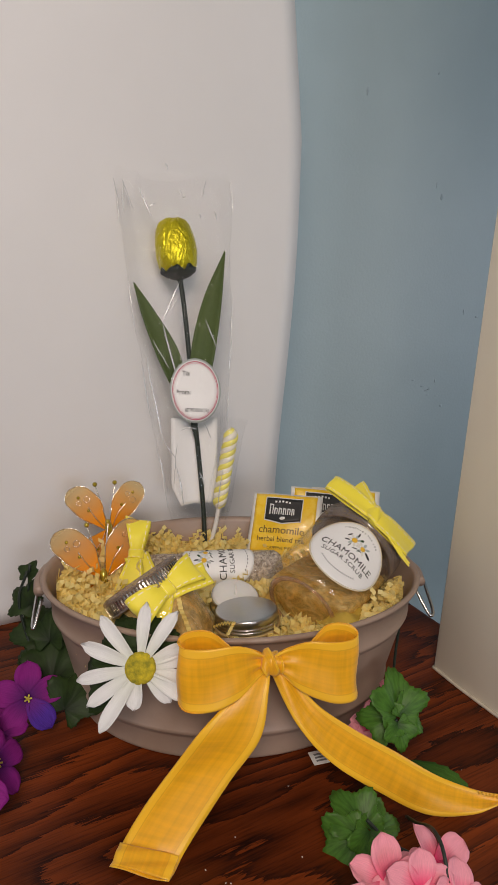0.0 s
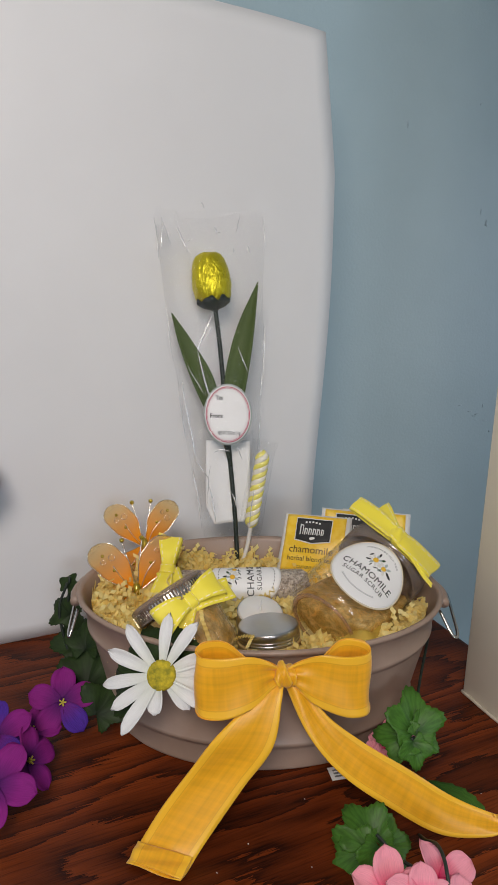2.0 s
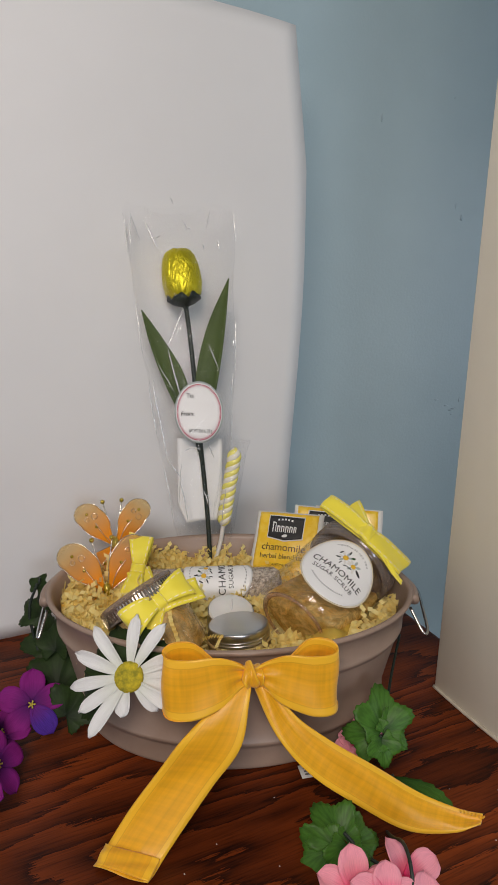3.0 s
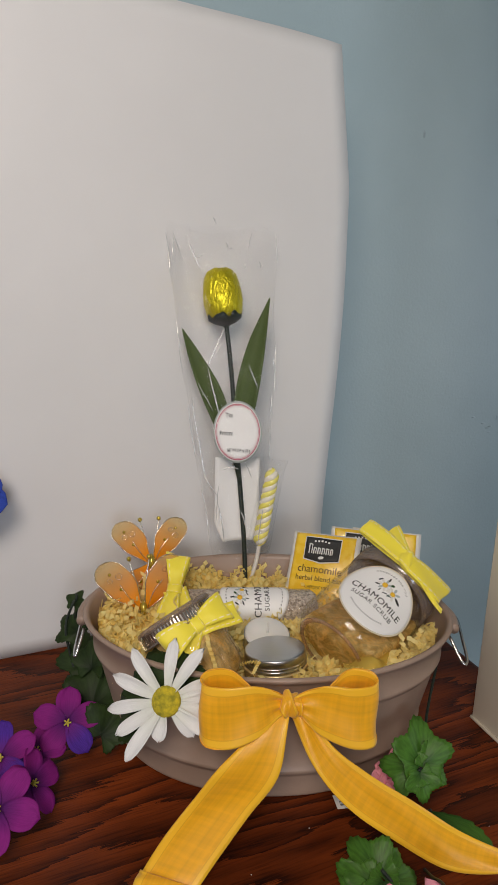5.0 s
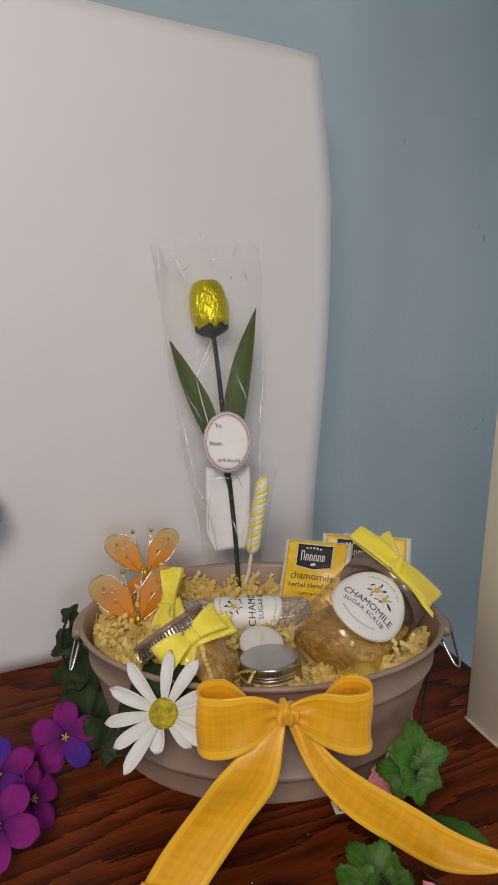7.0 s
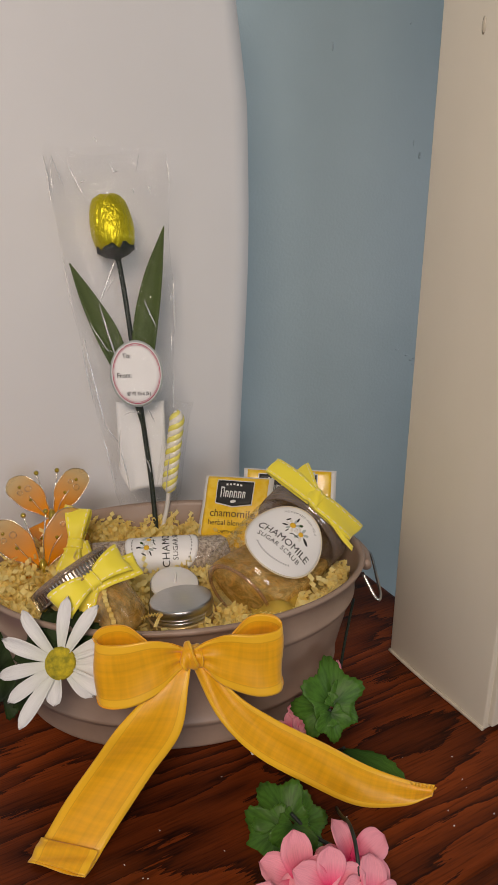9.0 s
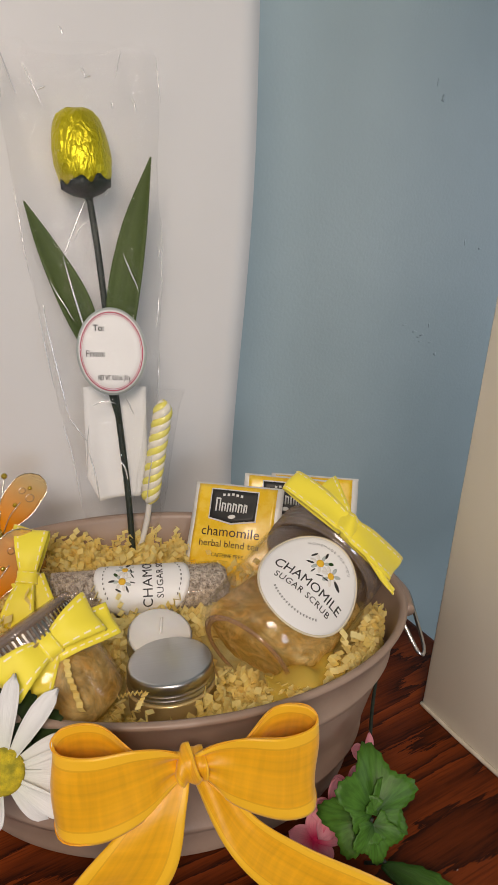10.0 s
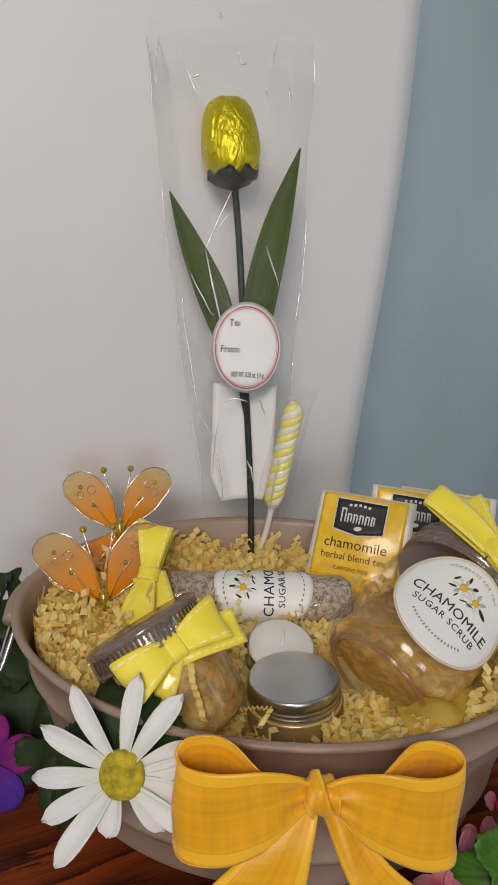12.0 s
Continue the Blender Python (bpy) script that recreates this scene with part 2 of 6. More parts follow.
def organza_wing(name):
    """Sheer cloth: dense orange at the root, pale and see-through towards the tip."""
    m, nt, b = nodes_of(name)
    uv = nt.nodes.new("ShaderNodeTexCoord")
    sp = nt.nodes.new("ShaderNodeSeparateXYZ")
    nt.links.new(uv.outputs["UV"], sp.inputs[0])
    c = ramp(nt, sp.outputs["Y"], [(0.20, (1.0, 0.45, 0.004)), (0.90, (0.82, 0.62, 0.34))])
    k = ramp(nt, sp.outputs["Y"], [(0.20, (0.82,) * 3), (0.62, (0.55,) * 3), (0.95, (0.30,) * 3)])
    t = nt.nodes.new("ShaderNodeBsdfTransparent")
    tint = ramp(nt, sp.outputs["Y"], [(0.20, (1.0, 0.62, 0.14)), (0.90, (0.97, 0.88, 0.66))])
    nt.links.new(tint, t.inputs["Color"])
    nt.links.new(c, b.inputs["Base Color"])
    b.inputs["Roughness"].default_value, b.inputs["Sheen Weight"].default_value = 0.45, 0.2
    tl = nt.nodes.new("ShaderNodeBsdfTranslucent")
    nt.links.new(c, tl.inputs["Color"])
    cloth = nt.nodes.new("ShaderNodeMixShader")
    cloth.inputs[0].default_value = 0.4
    nt.links.new(b.outputs[0], cloth.inputs[1])
    nt.links.new(tl.outputs[0], cloth.inputs[2])
    mx = nt.nodes.new("ShaderNodeMixShader")
    nt.links.new(k, mx.inputs[0])
    nt.links.new(t.outputs[0], mx.inputs[1])
    nt.links.new(cloth.outputs[0], mx.inputs[2])
    nt.links.new(mx.outputs[0], nt.nodes["Material Output"].inputs["Surface"])
    return m


MAT = {
    "table": oak("stained_oak"),
    "wall": surface("blue_wall_paint", (0.395, 0.512, 0.552), (0.425, 0.546, 0.588), 0.5, (5, 5, 5), 3, bump=0.25, fine=260, distance=0.0012),
    "plain": surface("plain_wall_paint", (0.55, 0.53, 0.5), (0.6, 0.58, 0.55), 0.8, (3, 3, 3), bump=0.1),
    "ceiling": surface("ceiling_paint", (0.75, 0.74, 0.72), (0.8, 0.79, 0.77), 0.9, (4, 4, 4), bump=0.2),
    "carpet": surface("grey_carpet", (0.12, 0.11, 0.10), (0.3, 0.28, 0.26), 0.95, (240, 240, 240), 5, bump=0.9, fine=500, distance=0.004),
    "cream": surface("cream_gloss_paint", (0.74, 0.69, 0.57), (0.78, 0.73, 0.61), 0.42, (7, 7, 3), bump=0.2, fine=160, distance=0.0008),
    "caulk": surface("caulk", (0.5, 0.44, 0.34), (0.62, 0.56, 0.45), 0.7, (90, 90, 90), bump=0.4),
    "scuff": surface("wall_scuff", (0.34, 0.43, 0.48), (0.42, 0.53, 0.58), 0.6, (120, 120, 120), bump=0.5),
    "board": surface("white_poster_board", (0.74, 0.74, 0.74), (0.79, 0.79, 0.79), 0.5, (3, 3, 3), bump=0.06, fine=500, distance=0.0004),
    "tub": surface("taupe_enamel", (0.31, 0.222, 0.172), (0.35, 0.254, 0.198), 0.42, (28, 28, 28), bump=0.12, fine=300, distance=0.0006),
    "wire": surface("bright_wire", (0.5, 0.5, 0.5), (0.65, 0.65, 0.65), 0.22, (200, 200, 200), metal=1.0),
    "shred": surface("yellow_paper_shred", (0.98, 0.80, 0.28), (1.0, 0.90, 0.44), 0.6, (120, 120, 120), random=0.08, glow_through=0.45),
    "felt": ribbon_cloth("yellow_felt_ribbon", (0.90, 0.76, 0.05), (0.90, 0.76, 0.05), (0.92, 0.82, 0.55), 0.12, False, True),
    "bow": ribbon_cloth("golden_plaid_ribbon", (0.97, 0.475, 0.008), (1.0, 0.57, 0.022), (0.86, 0.44, 0.012), 0.14, True, False, 0.15),
    "cord": surface("orange_thread", (0.80, 0.33, 0.01), (0.88, 0.42, 0.015), 0.5, (300, 300, 300)),
    "white_petal": petal_cloth("white_petal", (0.74, 0.74, 0.73), (0.66, 0.68, 0.60), 0.8, 0.10),
    "violet_petal": petal_cloth("violet_petal", (0.225, 0.012, 0.18), (0.07, 0.007, 0.11), 0.75, 0.2),
    "indigo_petal": petal_cloth("indigo_petal", (0.075, 0.022, 0.29), (0.15, 0.016, 0.20)),
    "pink_petal": petal_cloth("pink_petal", (0.82, 0.32, 0.39), (0.80, 0.04, 0.16), 0.7, 0.12),
    "blue_petal": petal_cloth("blue_petal", (0.03, 0.07, 0.42), (0.02, 0.03, 0.25)),
    "leaf": petal_cloth("silk_leaf", (0.060, 0.165, 0.020), (0.020, 0.065, 0.010), 0.42, 0.4),
    "dark_leaf": petal_cloth("dark_silk_leaf", (0.022, 0.044, 0.009), (0.007, 0.016, 0.004), 0.55, 0.4),
    "olive_leaf": petal_cloth("olive_paper_leaf", (0.085, 0.125, 0.035), (0.06, 0.10, 0.03), 0.6, 0.3),
    "stem": surface("dark_green_stem", (0.006, 0.012, 0.008), (0.015, 0.026, 0.016), 0.55, (300, 300, 40), bump=0.3),
    "green_stem": surface("green_stem", (0.03, 0.08, 0.02), (0.05, 0.12, 0.03), 0.5, (200, 200, 200)),
    "pistil": surface("daisy_heart", (0.26, 0.24, 0.015), (0.62, 0.48, 0.02), 0.9, (220, 220, 220), 5, bump=0.6, fine=1300, distance=0.001),
    "stamen": surface("yellow_stamen", (0.5, 0.42, 0.06), (0.6, 0.5, 0.1), 0.8),
    "foil": foil("yellow_foil", (0.62, 0.53, 0.015)),
    "cello": clear("clear_cellophane", (0.985, 0.985, 0.985), 0.02, 0.06, 0.9, 70.0, 1.2),
    # the white body paints in the glints that folded film would catch
    "fold": clear("cellophane_fold_glint", (0.99, 0.99, 0.99), 0.45, 0.22, 0.0, 1.0, 1.2, 0.75, (0.95, 0.96, 0.97)),
    "jar": clear("clear_plastic_jar", (0.988, 0.98, 0.97), 0.04, 0.05, 0.0, 1.0, 1.35),
    "jar_ring": clear("pinkish_moulded_plastic", (0.90, 0.78, 0.68), 0.10, 0.08, 0.0, 1.0, 1.5, 0.12, (0.7, 0.5, 0.36)),
    "jar_lid": clear("smoky_plastic_lid", (0.74, 0.66, 0.62), 0.08, 0.12, 0.0, 1.0, 1.5, 0.35, (0.40, 0.32, 0.27)),
    "scrub": flaky("sugar_scrub", (0.84, 0.45, 0.07), (1.0, 0.80, 0.36), (1.0, 0.86, 0.48)),
    "salts": surface("bath_salts", (0.24, 0.18, 0.135), (0.76, 0.67, 0.57), 0.5, (330, 330, 330), 6, bump=0.9, fine=600, distance=0.003, low=0.34, high=0.58),
    "label": surface("white_label", (0.80, 0.80, 0.79), (0.84, 0.84, 0.83), 0.45, (20, 20, 20)),
    "label_rim": surface("gold_label_rim", (0.66, 0.58, 0.42), (0.74, 0.66, 0.5), 0.4),
    "ink": surface("dark_ink", (0.014, 0.014, 0.014), (0.024, 0.024, 0.024), 0.5),
    "grey_ink": surface("grey_ink", (0.18, 0.18, 0.18), (0.24, 0.24, 0.24), 0.6),
    "red_ink": surface("red_ink", (0.5, 0.05, 0.12), (0.58, 0.09, 0.16), 0.6),
    "tag_edge": surface("grey_tag_edge", (0.38, 0.44, 0.42), (0.45, 0.5, 0.48), 0.5),
    "yolk": surface("printed_yellow", (0.75, 0.42, 0.02), (0.8, 0.5, 0.03), 0.6),
    "tea": surface("yellow_sachet_print", (0.88, 0.55, 0.015), (0.92, 0.62, 0.06), 0.3, (150, 150, 150), coat=0.3, low=0.45, high=0.6, bump=0.15, fine=60, distance=0.002),
    "sachet": surface("white_sachet_foil", (0.7, 0.69, 0.66), (0.78, 0.77, 0.74), 0.3, (120, 120, 120), bump=0.4, fine=200),
    "tea_ink": surface("brown_ink", (0.05, 0.022, 0.006), (0.07, 0.03, 0.008), 0.5),
    "tin": surface("brushed_aluminium", (0.55, 0.55, 0.55), (0.58, 0.58, 0.58), 0.30, (4, 600, 4), metal=1.0, bump=0.05, fine=200),
    # aluminium with the yellow shreds' reflection put into its base colour
    "tin_body": surface("amber_tinted_aluminium", (0.70, 0.53, 0.25), (0.78, 0.61, 0.31), 0.30, (60, 60, 60), metal=0.55),
    "wax": surface("white_wax", (0.76, 0.75, 0.72), (0.82, 0.81, 0.78), 0.5, (30, 30, 30), subsurface=0.2),
    "candy_white": surface("white_candy", (0.82, 0.78, 0.66), (0.86, 0.82, 0.7), 0.25, (60, 60, 60)),
    "candy_yellow": surface("yellow_candy", (0.86, 0.78, 0.14), (0.88, 0.82, 0.24), 0.25, (60, 60, 60)),
    "stick": surface("white_paper_stick", (0.7, 0.68, 0.64), (0.76, 0.74, 0.7), 0.6),
    "wing": organza_wing("orange_organza"),
    "organza": clear("yellow_organza", (0.99, 0.90, 0.45), 0.03, 0.4, 0.0, 1.0, 1.2, 0.34, (0.95, 0.74, 0.16)),
    "gem": surface("amber_gem", (0.34, 0.26, 0.02), (0.55, 0.40, 0.03), 0.12, (500, 500, 500), metal=0.5, coat=1.0),
    "silver": surface("silver_wire", (0.7, 0.66, 0.58), (0.8, 0.76, 0.68), 0.2, (400, 400, 400), metal=1.0),
    "crumb": surface("white_crumb", (0.6, 0.58, 0.55), (0.75, 0.73, 0.7), 0.7),
}


# ---- builders ----
def part(name, bm, material, parent, label="", smooth=True):
    me = bpy.data.meshes.new(name)
    bm.normal_update()
    bm.to_mesh(me)
    bm.free()
    me.materials.append(MAT[material])
    if smooth:
        for p in me.polygons:
            p.use_smooth = True
    ob = new(name, me)
    ob.parent = parent
    if label:
        tagged(ob, label)
    return ob


def thing(name, label, category, m=None, group="", kind=""):
    ob = new(name)
    ob.empty_display_size = 0.02
    ob.matrix_world = m if m is not None else Matrix.Identity(4)
    return tagged(ob, label, category, group, kind)


def solid(name, bm, material, label, category, m=None, kind="", smooth=False):
    ob = part(name, bm, material, None, "", smooth)
    if m is not None:
        ob.matrix_world = m
    return tagged(ob, label, category, "", kind)


def box_bm(x0, x1, y0, y1, z0, z1, bevel=0.0, segments=2):
    bm = bmesh.new()
    bmesh.ops.create_cube(bm, size=1)
    for v in bm.verts:
        v.co = Vector((x0 + (v.co.x + 0.5) * (x1 - x0), y0 + (v.co.y + 0.5) * (y1 - y0), z0 + (v.co.z + 0.5) * (z1 - z0)))
    if bevel:
        bmesh.ops.bevel(bm, geom=bm.edges[:], offset=bevel, segments=segments, profile=0.5, affect="EDGES")
    return bm


def lathe(profile, seg=48, m=None, ax=1.0, ay=1.0, closed=False):
    """Spins (radius, height) pairs round z."""
    bm = bmesh.new()
    rings = []
    for r, z in profile:
        if r < 1e-6:
            rings.append([bm.verts.new((0, 0, z))])
        else:
            rings.append([bm.verts.new((ax * r * math.cos(2 * math.pi * i / seg), ay * r * math.sin(2 * math.pi * i / seg), z)) for i in range(seg)])
    if closed:
        rings.append(rings[0])
    for a, b in zip(rings, rings[1:]):
        for i in range(seg):
            j = (i + 1) % seg
            if len(a) == 1 and len(b) == 1:
                continue
            if len(a) == 1:
                bm.faces.new((a[0], b[j], b[i]))
            elif len(b) == 1:
                bm.faces.new((a[i], a[j], b[0]))
            else:
                bm.faces.new((a[i], a[j], b[j], b[i]))
    bmesh.ops.recalc_face_normals(bm, faces=bm.faces[:])
    if m is not None:
        bm.transform(m)
    return bm


def smooth_path(points, n):
    """A Catmull-Rom curve through the points, in n + 1 steps."""
    p = [Vector(q) for q in points]
    p = [2 * p[0] - p[1]] + p + [2 * p[-1] - p[-2]]
    out = []
    for k in range(n + 1):
        u = k / n * (len(p) - 3)
        i = min(int(u), len(p) - 4)
        t = u - i
        a, b, c, d = p[i:i + 4]
        out.append(0.5 * ((2 * b) + (c - a) * t + (2 * a - 5 * b + 4 * c - d) * t * t + (3 * b - a - 3 * c + d) * t ** 3))
    return out


def rod(points, radius, n=24, seg=8, bm=None, taper=None):
    """A round bar along a smooth path."""
    bm = bm or bmesh.new()
    path = smooth_path(points, n) if n else [Vector(p) for p in points]
    up = Vector((0.123, 0.31, 0.94)).normalized()
    rings = []
    for k, c in enumerate(path):
        d = (path[min(k + 1, len(path) - 1)] - path[max(k - 1, 0)]).normalized()
        x = d.cross(up).normalized()
        y = d.cross(x).normalized()
        up = -y if y.dot(up) < 0 else y
        r = radius * (taper(k / (len(path) - 1)) if taper else 1)
        x = up.cross(d).normalized()
        rings.append([bm.verts.new(c + r * (math.cos(2 * math.pi * i / seg) * x + math.sin(2 * math.pi * i / seg) * up)) for i in range(seg)])
    for a, b in zip(rings, rings[1:]):
        for i in range(seg):
            j = (i + 1) % seg
            bm.faces.new((a[i], a[j], b[j], b[i]))
    bm.faces.new(rings[0][::-1])
    bm.faces.new(rings[-1])
    bmesh.ops.recalc_face_normals(bm, faces=bm.faces[:])
    return bm


def sheet(f, nu, nv, thick, length=1.0, bm=None, m=None):
    """A thin cloth or paper sheet f(u, v) with two sides and edges; u runs across, v along."""
    bm = bm or bmesh.new()
    uvl = bm.loops.layers.uv.verify()
    P = [[Vector(f(i / nu, j / nv)) for i in range(nu + 1)] for j in range(nv + 1)]
    if m is not None:
        P = [[m @ q for q in row] for row in P]
    N = []
    for j in range(nv + 1):
        row = []
        for i in range(nu + 1):
            a = P[j][min(i + 1, nu)] - P[j][max(i - 1, 0)]
            b = P[min(j + 1, nv)][i] - P[max(j - 1, 0)][i]
            c = a.cross(b)
            row.append(c.normalized() if c.length > 1e-12 else Vector((0, 0, 1)))
        N.append(row)
    top = [[bm.verts.new(P[j][i] + N[j][i] * thick / 2) for i in range(nu + 1)] for j in range(nv + 1)]
    low = [[bm.verts.new(P[j][i] - N[j][i] * thick / 2) for i in range(nu + 1)] for j in range(nv + 1)]

    def face(vs, uvs):
        fc = bm.faces.new(vs)
        for lp, (u, v) in zip(fc.loops, uvs):
            lp[uvl].uv = (u / nu, v / nv * length)

    for j in range(nv):
        for i in range(nu):
            q = [(i, j), (i + 1, j), (i + 1, j + 1), (i, j + 1)]
            face([top[b][a] for a, b in q], q)
            face([low[b][a] for a, b in q[::-1]], q[::-1])
    rim = [(i, 0) for i in range(nu)] + [(nu, j) for j in range(nv)] + [(i, nv) for i in range(nu, 0, -1)] + [(0, j) for j in range(nv, 0, -1)]
    for a, b in zip(rim, rim[1:] + rim[:1]):
        face([top[b[1]][b[0]], top[a[1]][a[0]], low[a[1]][a[0]], low[b[1]][b[0]]], [b, a, a, b])
    return bm


def petal(length, width, m=None, cup=0.15, curl=0.25, point=0.6, lobes=0.0, twist=0.0, bm=None, thick=0.0005, nu=6, nv=9, base=0.18, fold=0.0, teeth=0, blunt=0.06):
    """A petal or leaf that grows along local y and faces local z."""
    def f(u, v):
        w = base + (1 - base) * math.sin(math.pi * min(1, v / point) / 2) if v < point else math.sqrt(max(0.0, 1 - ((v - point) / (1 - point)) ** 2))
        w = max(w, blunt)
        if teeth:
            w *= 1 + 0.13 * (((v * teeth) % 1.0) - 0.5)
        x = (u - 0.5) * width * w
        e = abs(2 * u - 1)
        y = length * (v + lobes * math.cos(3 * math.pi * (u - 0.5)) * v * 0.12)
        z = curl * length * v * v + cup * width * e * e * w + fold * width * e * w
        a = twist * v
        return (x * math.cos(a) - z * math.sin(a) * 0.3, y, z + x * math.sin(a))
    return sheet(f, nu, nv, thick, 1.0, bm, m)


def ribbon(path, across, n=40, thick=0.0007, nu=10, wave=0.0, phase=0.0):
    """Ribbon along a path; across gives half its width as a vector at each control point."""
    c, w = smooth_path(path, n), smooth_path(across, n)
    length = sum((b - a).length for a, b in zip(c, c[1:]))

    def f(u, v):
        k = min(int(round(v * n)), n)
        t = 2 * u - 1
        p = c[k] + w[k] * t
        d = (c[min(k + 1, n)] - c[max(k - 1, 0)]).normalized()
        nrm = d.cross(w[k])
        if nrm.length > 1e-9:
            p = p + nrm.normalized() * wave * math.sin(3.1 * t + 9 * v + phase)
        return p
    return sheet(f, nu, n, thick, length)


def frame_of(origin, x, y):
    """A pose from an origin, the local x way and a hint for local y."""
    x = Vector(x).normalized()
    z = x.cross(Vector(y)).normalized()
    y = z.cross(x)
    return Matrix(((x.x, y.x, z.x, origin[0]), (x.y, y.y, z.y, origin[1]), (x.z, y.z, z.z, origin[2]), (0, 0, 0, 1)))


def facing(origin, way, up=(0, 0, 1), roll=0.0):
    """A pose whose local z looks along way, local y towards up."""
    z = Vector(way).normalized()
    x = Vector(up).cross(z).normalized()
    y = z.cross(x)
    return Matrix(((x.x, y.x, z.x, origin[0]), (x.y, y.y, z.y, origin[1]), (x.z, y.z, z.z, origin[2]), (0, 0, 0, 1))) @ pose(0, 0, 0, 0, 0, roll)


def text_bm(words, size, m, bend=0.0, arc=0.0, spacing=1.0, shear=0.0, bold=0.0):
    """Lettering as a thin mesh, its middle at the pose m. bend: radius of the cylinder it lies on; arc: radius of a circle it runs round."""
    data = bpy.data.curves.new("lettering", "FONT")
    data.body, data.size, data.align_x, data.align_y, data.space_character, data.extrude = words, size, "CENTER", "CENTER", spacing, 0.00008
    data.resolution_u = 3
    data.offset = bold
    ob = bpy.data.objects.new("lettering", data)
    scene.collection.objects.link(ob)
    me = bpy.data.meshes.new_from_object(ob.evaluated_get(bpy.context.evaluated_depsgraph_get()))
    bpy.data.objects.remove(ob)
    bpy.data.curves.remove(data)
    bm = bmesh.new()
    bm.from_mesh(me)
    bpy.data.meshes.remove(me)
    for v in bm.verts:
        x, y, z = v.co
        if arc:
            a = x / arc
            x, y = (arc + y) * math.sin(a), (arc + y) * math.cos(a)
            v.co = (x, y, z)
    bm.transform(m)
    if bend:
        for v in bm.verts:
            v.co = bend_round(v.co, bend)
    return bm


def bend_round(p, r):
    """Wraps the local plane z = 0 round a cylinder of radius r whose axis runs along local y; r below 0 drops it straight down instead."""
    if r < 0:
        x = max(-0.98 * -r, min(0.98 * -r, p[0]))
        up = math.sqrt(r * r - x * x)
        k = (-r + p[2]) / -r
        return Vector((x * k, p[1], up * k + r))
    a = p[0] / r
    return Vector(((r + p[2]) * math.sin(a), p[1], (r + p[2]) * math.cos(a) - r))


def disc_bm(rx, ry, z0, z1, seg=48, rings=6):
    """A flat oval plate."""
    prof = [(0.0, z1)] + [(k / rings, z1) for k in range(1, rings + 1)] + [(1.0, z0)] + [(k / rings, z0) for k in range(rings - 1, 0, -1)] + [(0.0, z0)]
    return lathe(prof, seg, None, rx, ry)


def bent(bm, r):
    for v in bm.verts:
        v.co = bend_round(v.co, r)
    return bm


def root_of(ob):
    while ob.parent:
        ob = ob.parent
    return ob


def wpart(name, bm, material, parent, label="", smooth=True):
    """As part(), for a bmesh laid out in the world."""
    bm.transform(root_of(parent).matrix_basis.inverted())
    return part(name, bm, material, parent, label, smooth)


def at(x, y, z):
    return Matrix.Translation((x, y, z))


def join_boxes(rows):
    bm = bmesh.new()
    for r in rows:
        b = box_bm(*r)
        me = bpy.data.meshes.new("piece")
        b.to_mesh(me)
        b.free()
        bm.from_mesh(me)
        bpy.data.meshes.remove(me)
    return bm


# ---- the room ----
solid("wall_back", box_bm(-1.7, 1.3, 0.33, 0.43, -0.75, 1.65), "wall", "pale blue painted plaster wall with small scuffs", "wall", ROOM, "structure")
# this unseen wall's opening only goes with the added side fill
solid("wall_right", join_boxes([(1.2, 1.3, -2.3, -0.85, -0.75, 1.65), (1.2, 1.3, 0.0, 0.33, -0.75, 1.65), (1.2, 1.3, -0.85, 0.0, -0.75, 0.0), (1.2, 1.3, -0.85, 0.0, 0.62, 1.65)]),
      "wall", "pale blue painted plaster wall with an opening made for a fill lamp", "wall", ROOM, "structure")
# unseen front wall, its opening added behind the front fill lamp
solid("wall_front", join_boxes([(-1.7, -0.85, -2.4, -2.3, -0.75, 1.65), (0.45, 1.3, -2.4, -2.3, -0.75, 1.65), (-0.85, 0.45, -2.4, -2.3, -0.75, 0.45), (-0.85, 0.45, -2.4, -2.3, 1.45, 1.65)]),
      "plain", "plain painted wall with an opening for an area lamp", "wall", ROOM, "structure")
solid("wall_left", join_boxes([(-1.7, -1.6, -2.3, -1.05, -0.75, 1.65), (-1.7, -1.6, -0.05, 0.33, -0.75, 1.65),
                               (-1.7, -1.6, -1.05, -0.05, -0.75, -0.1), (-1.7, -1.6, -1.05, -0.05, 1.1, 1.65)]),
      "plain", "plain painted wall with an opening for an area lamp", "wall", ROOM, "structure")
solid("floor", box_bm(-1.7, 1.3, -2.4, 0.43, -0.8, -0.75), "carpet", "grey speckled carpet floor", "floor", ROOM, "structure")
solid("ceiling", box_bm(-1.7, 1.3, -2.4, 0.43, 1.65, 1.7), "ceiling", "white painted ceiling", "ceiling", ROOM, "structure")


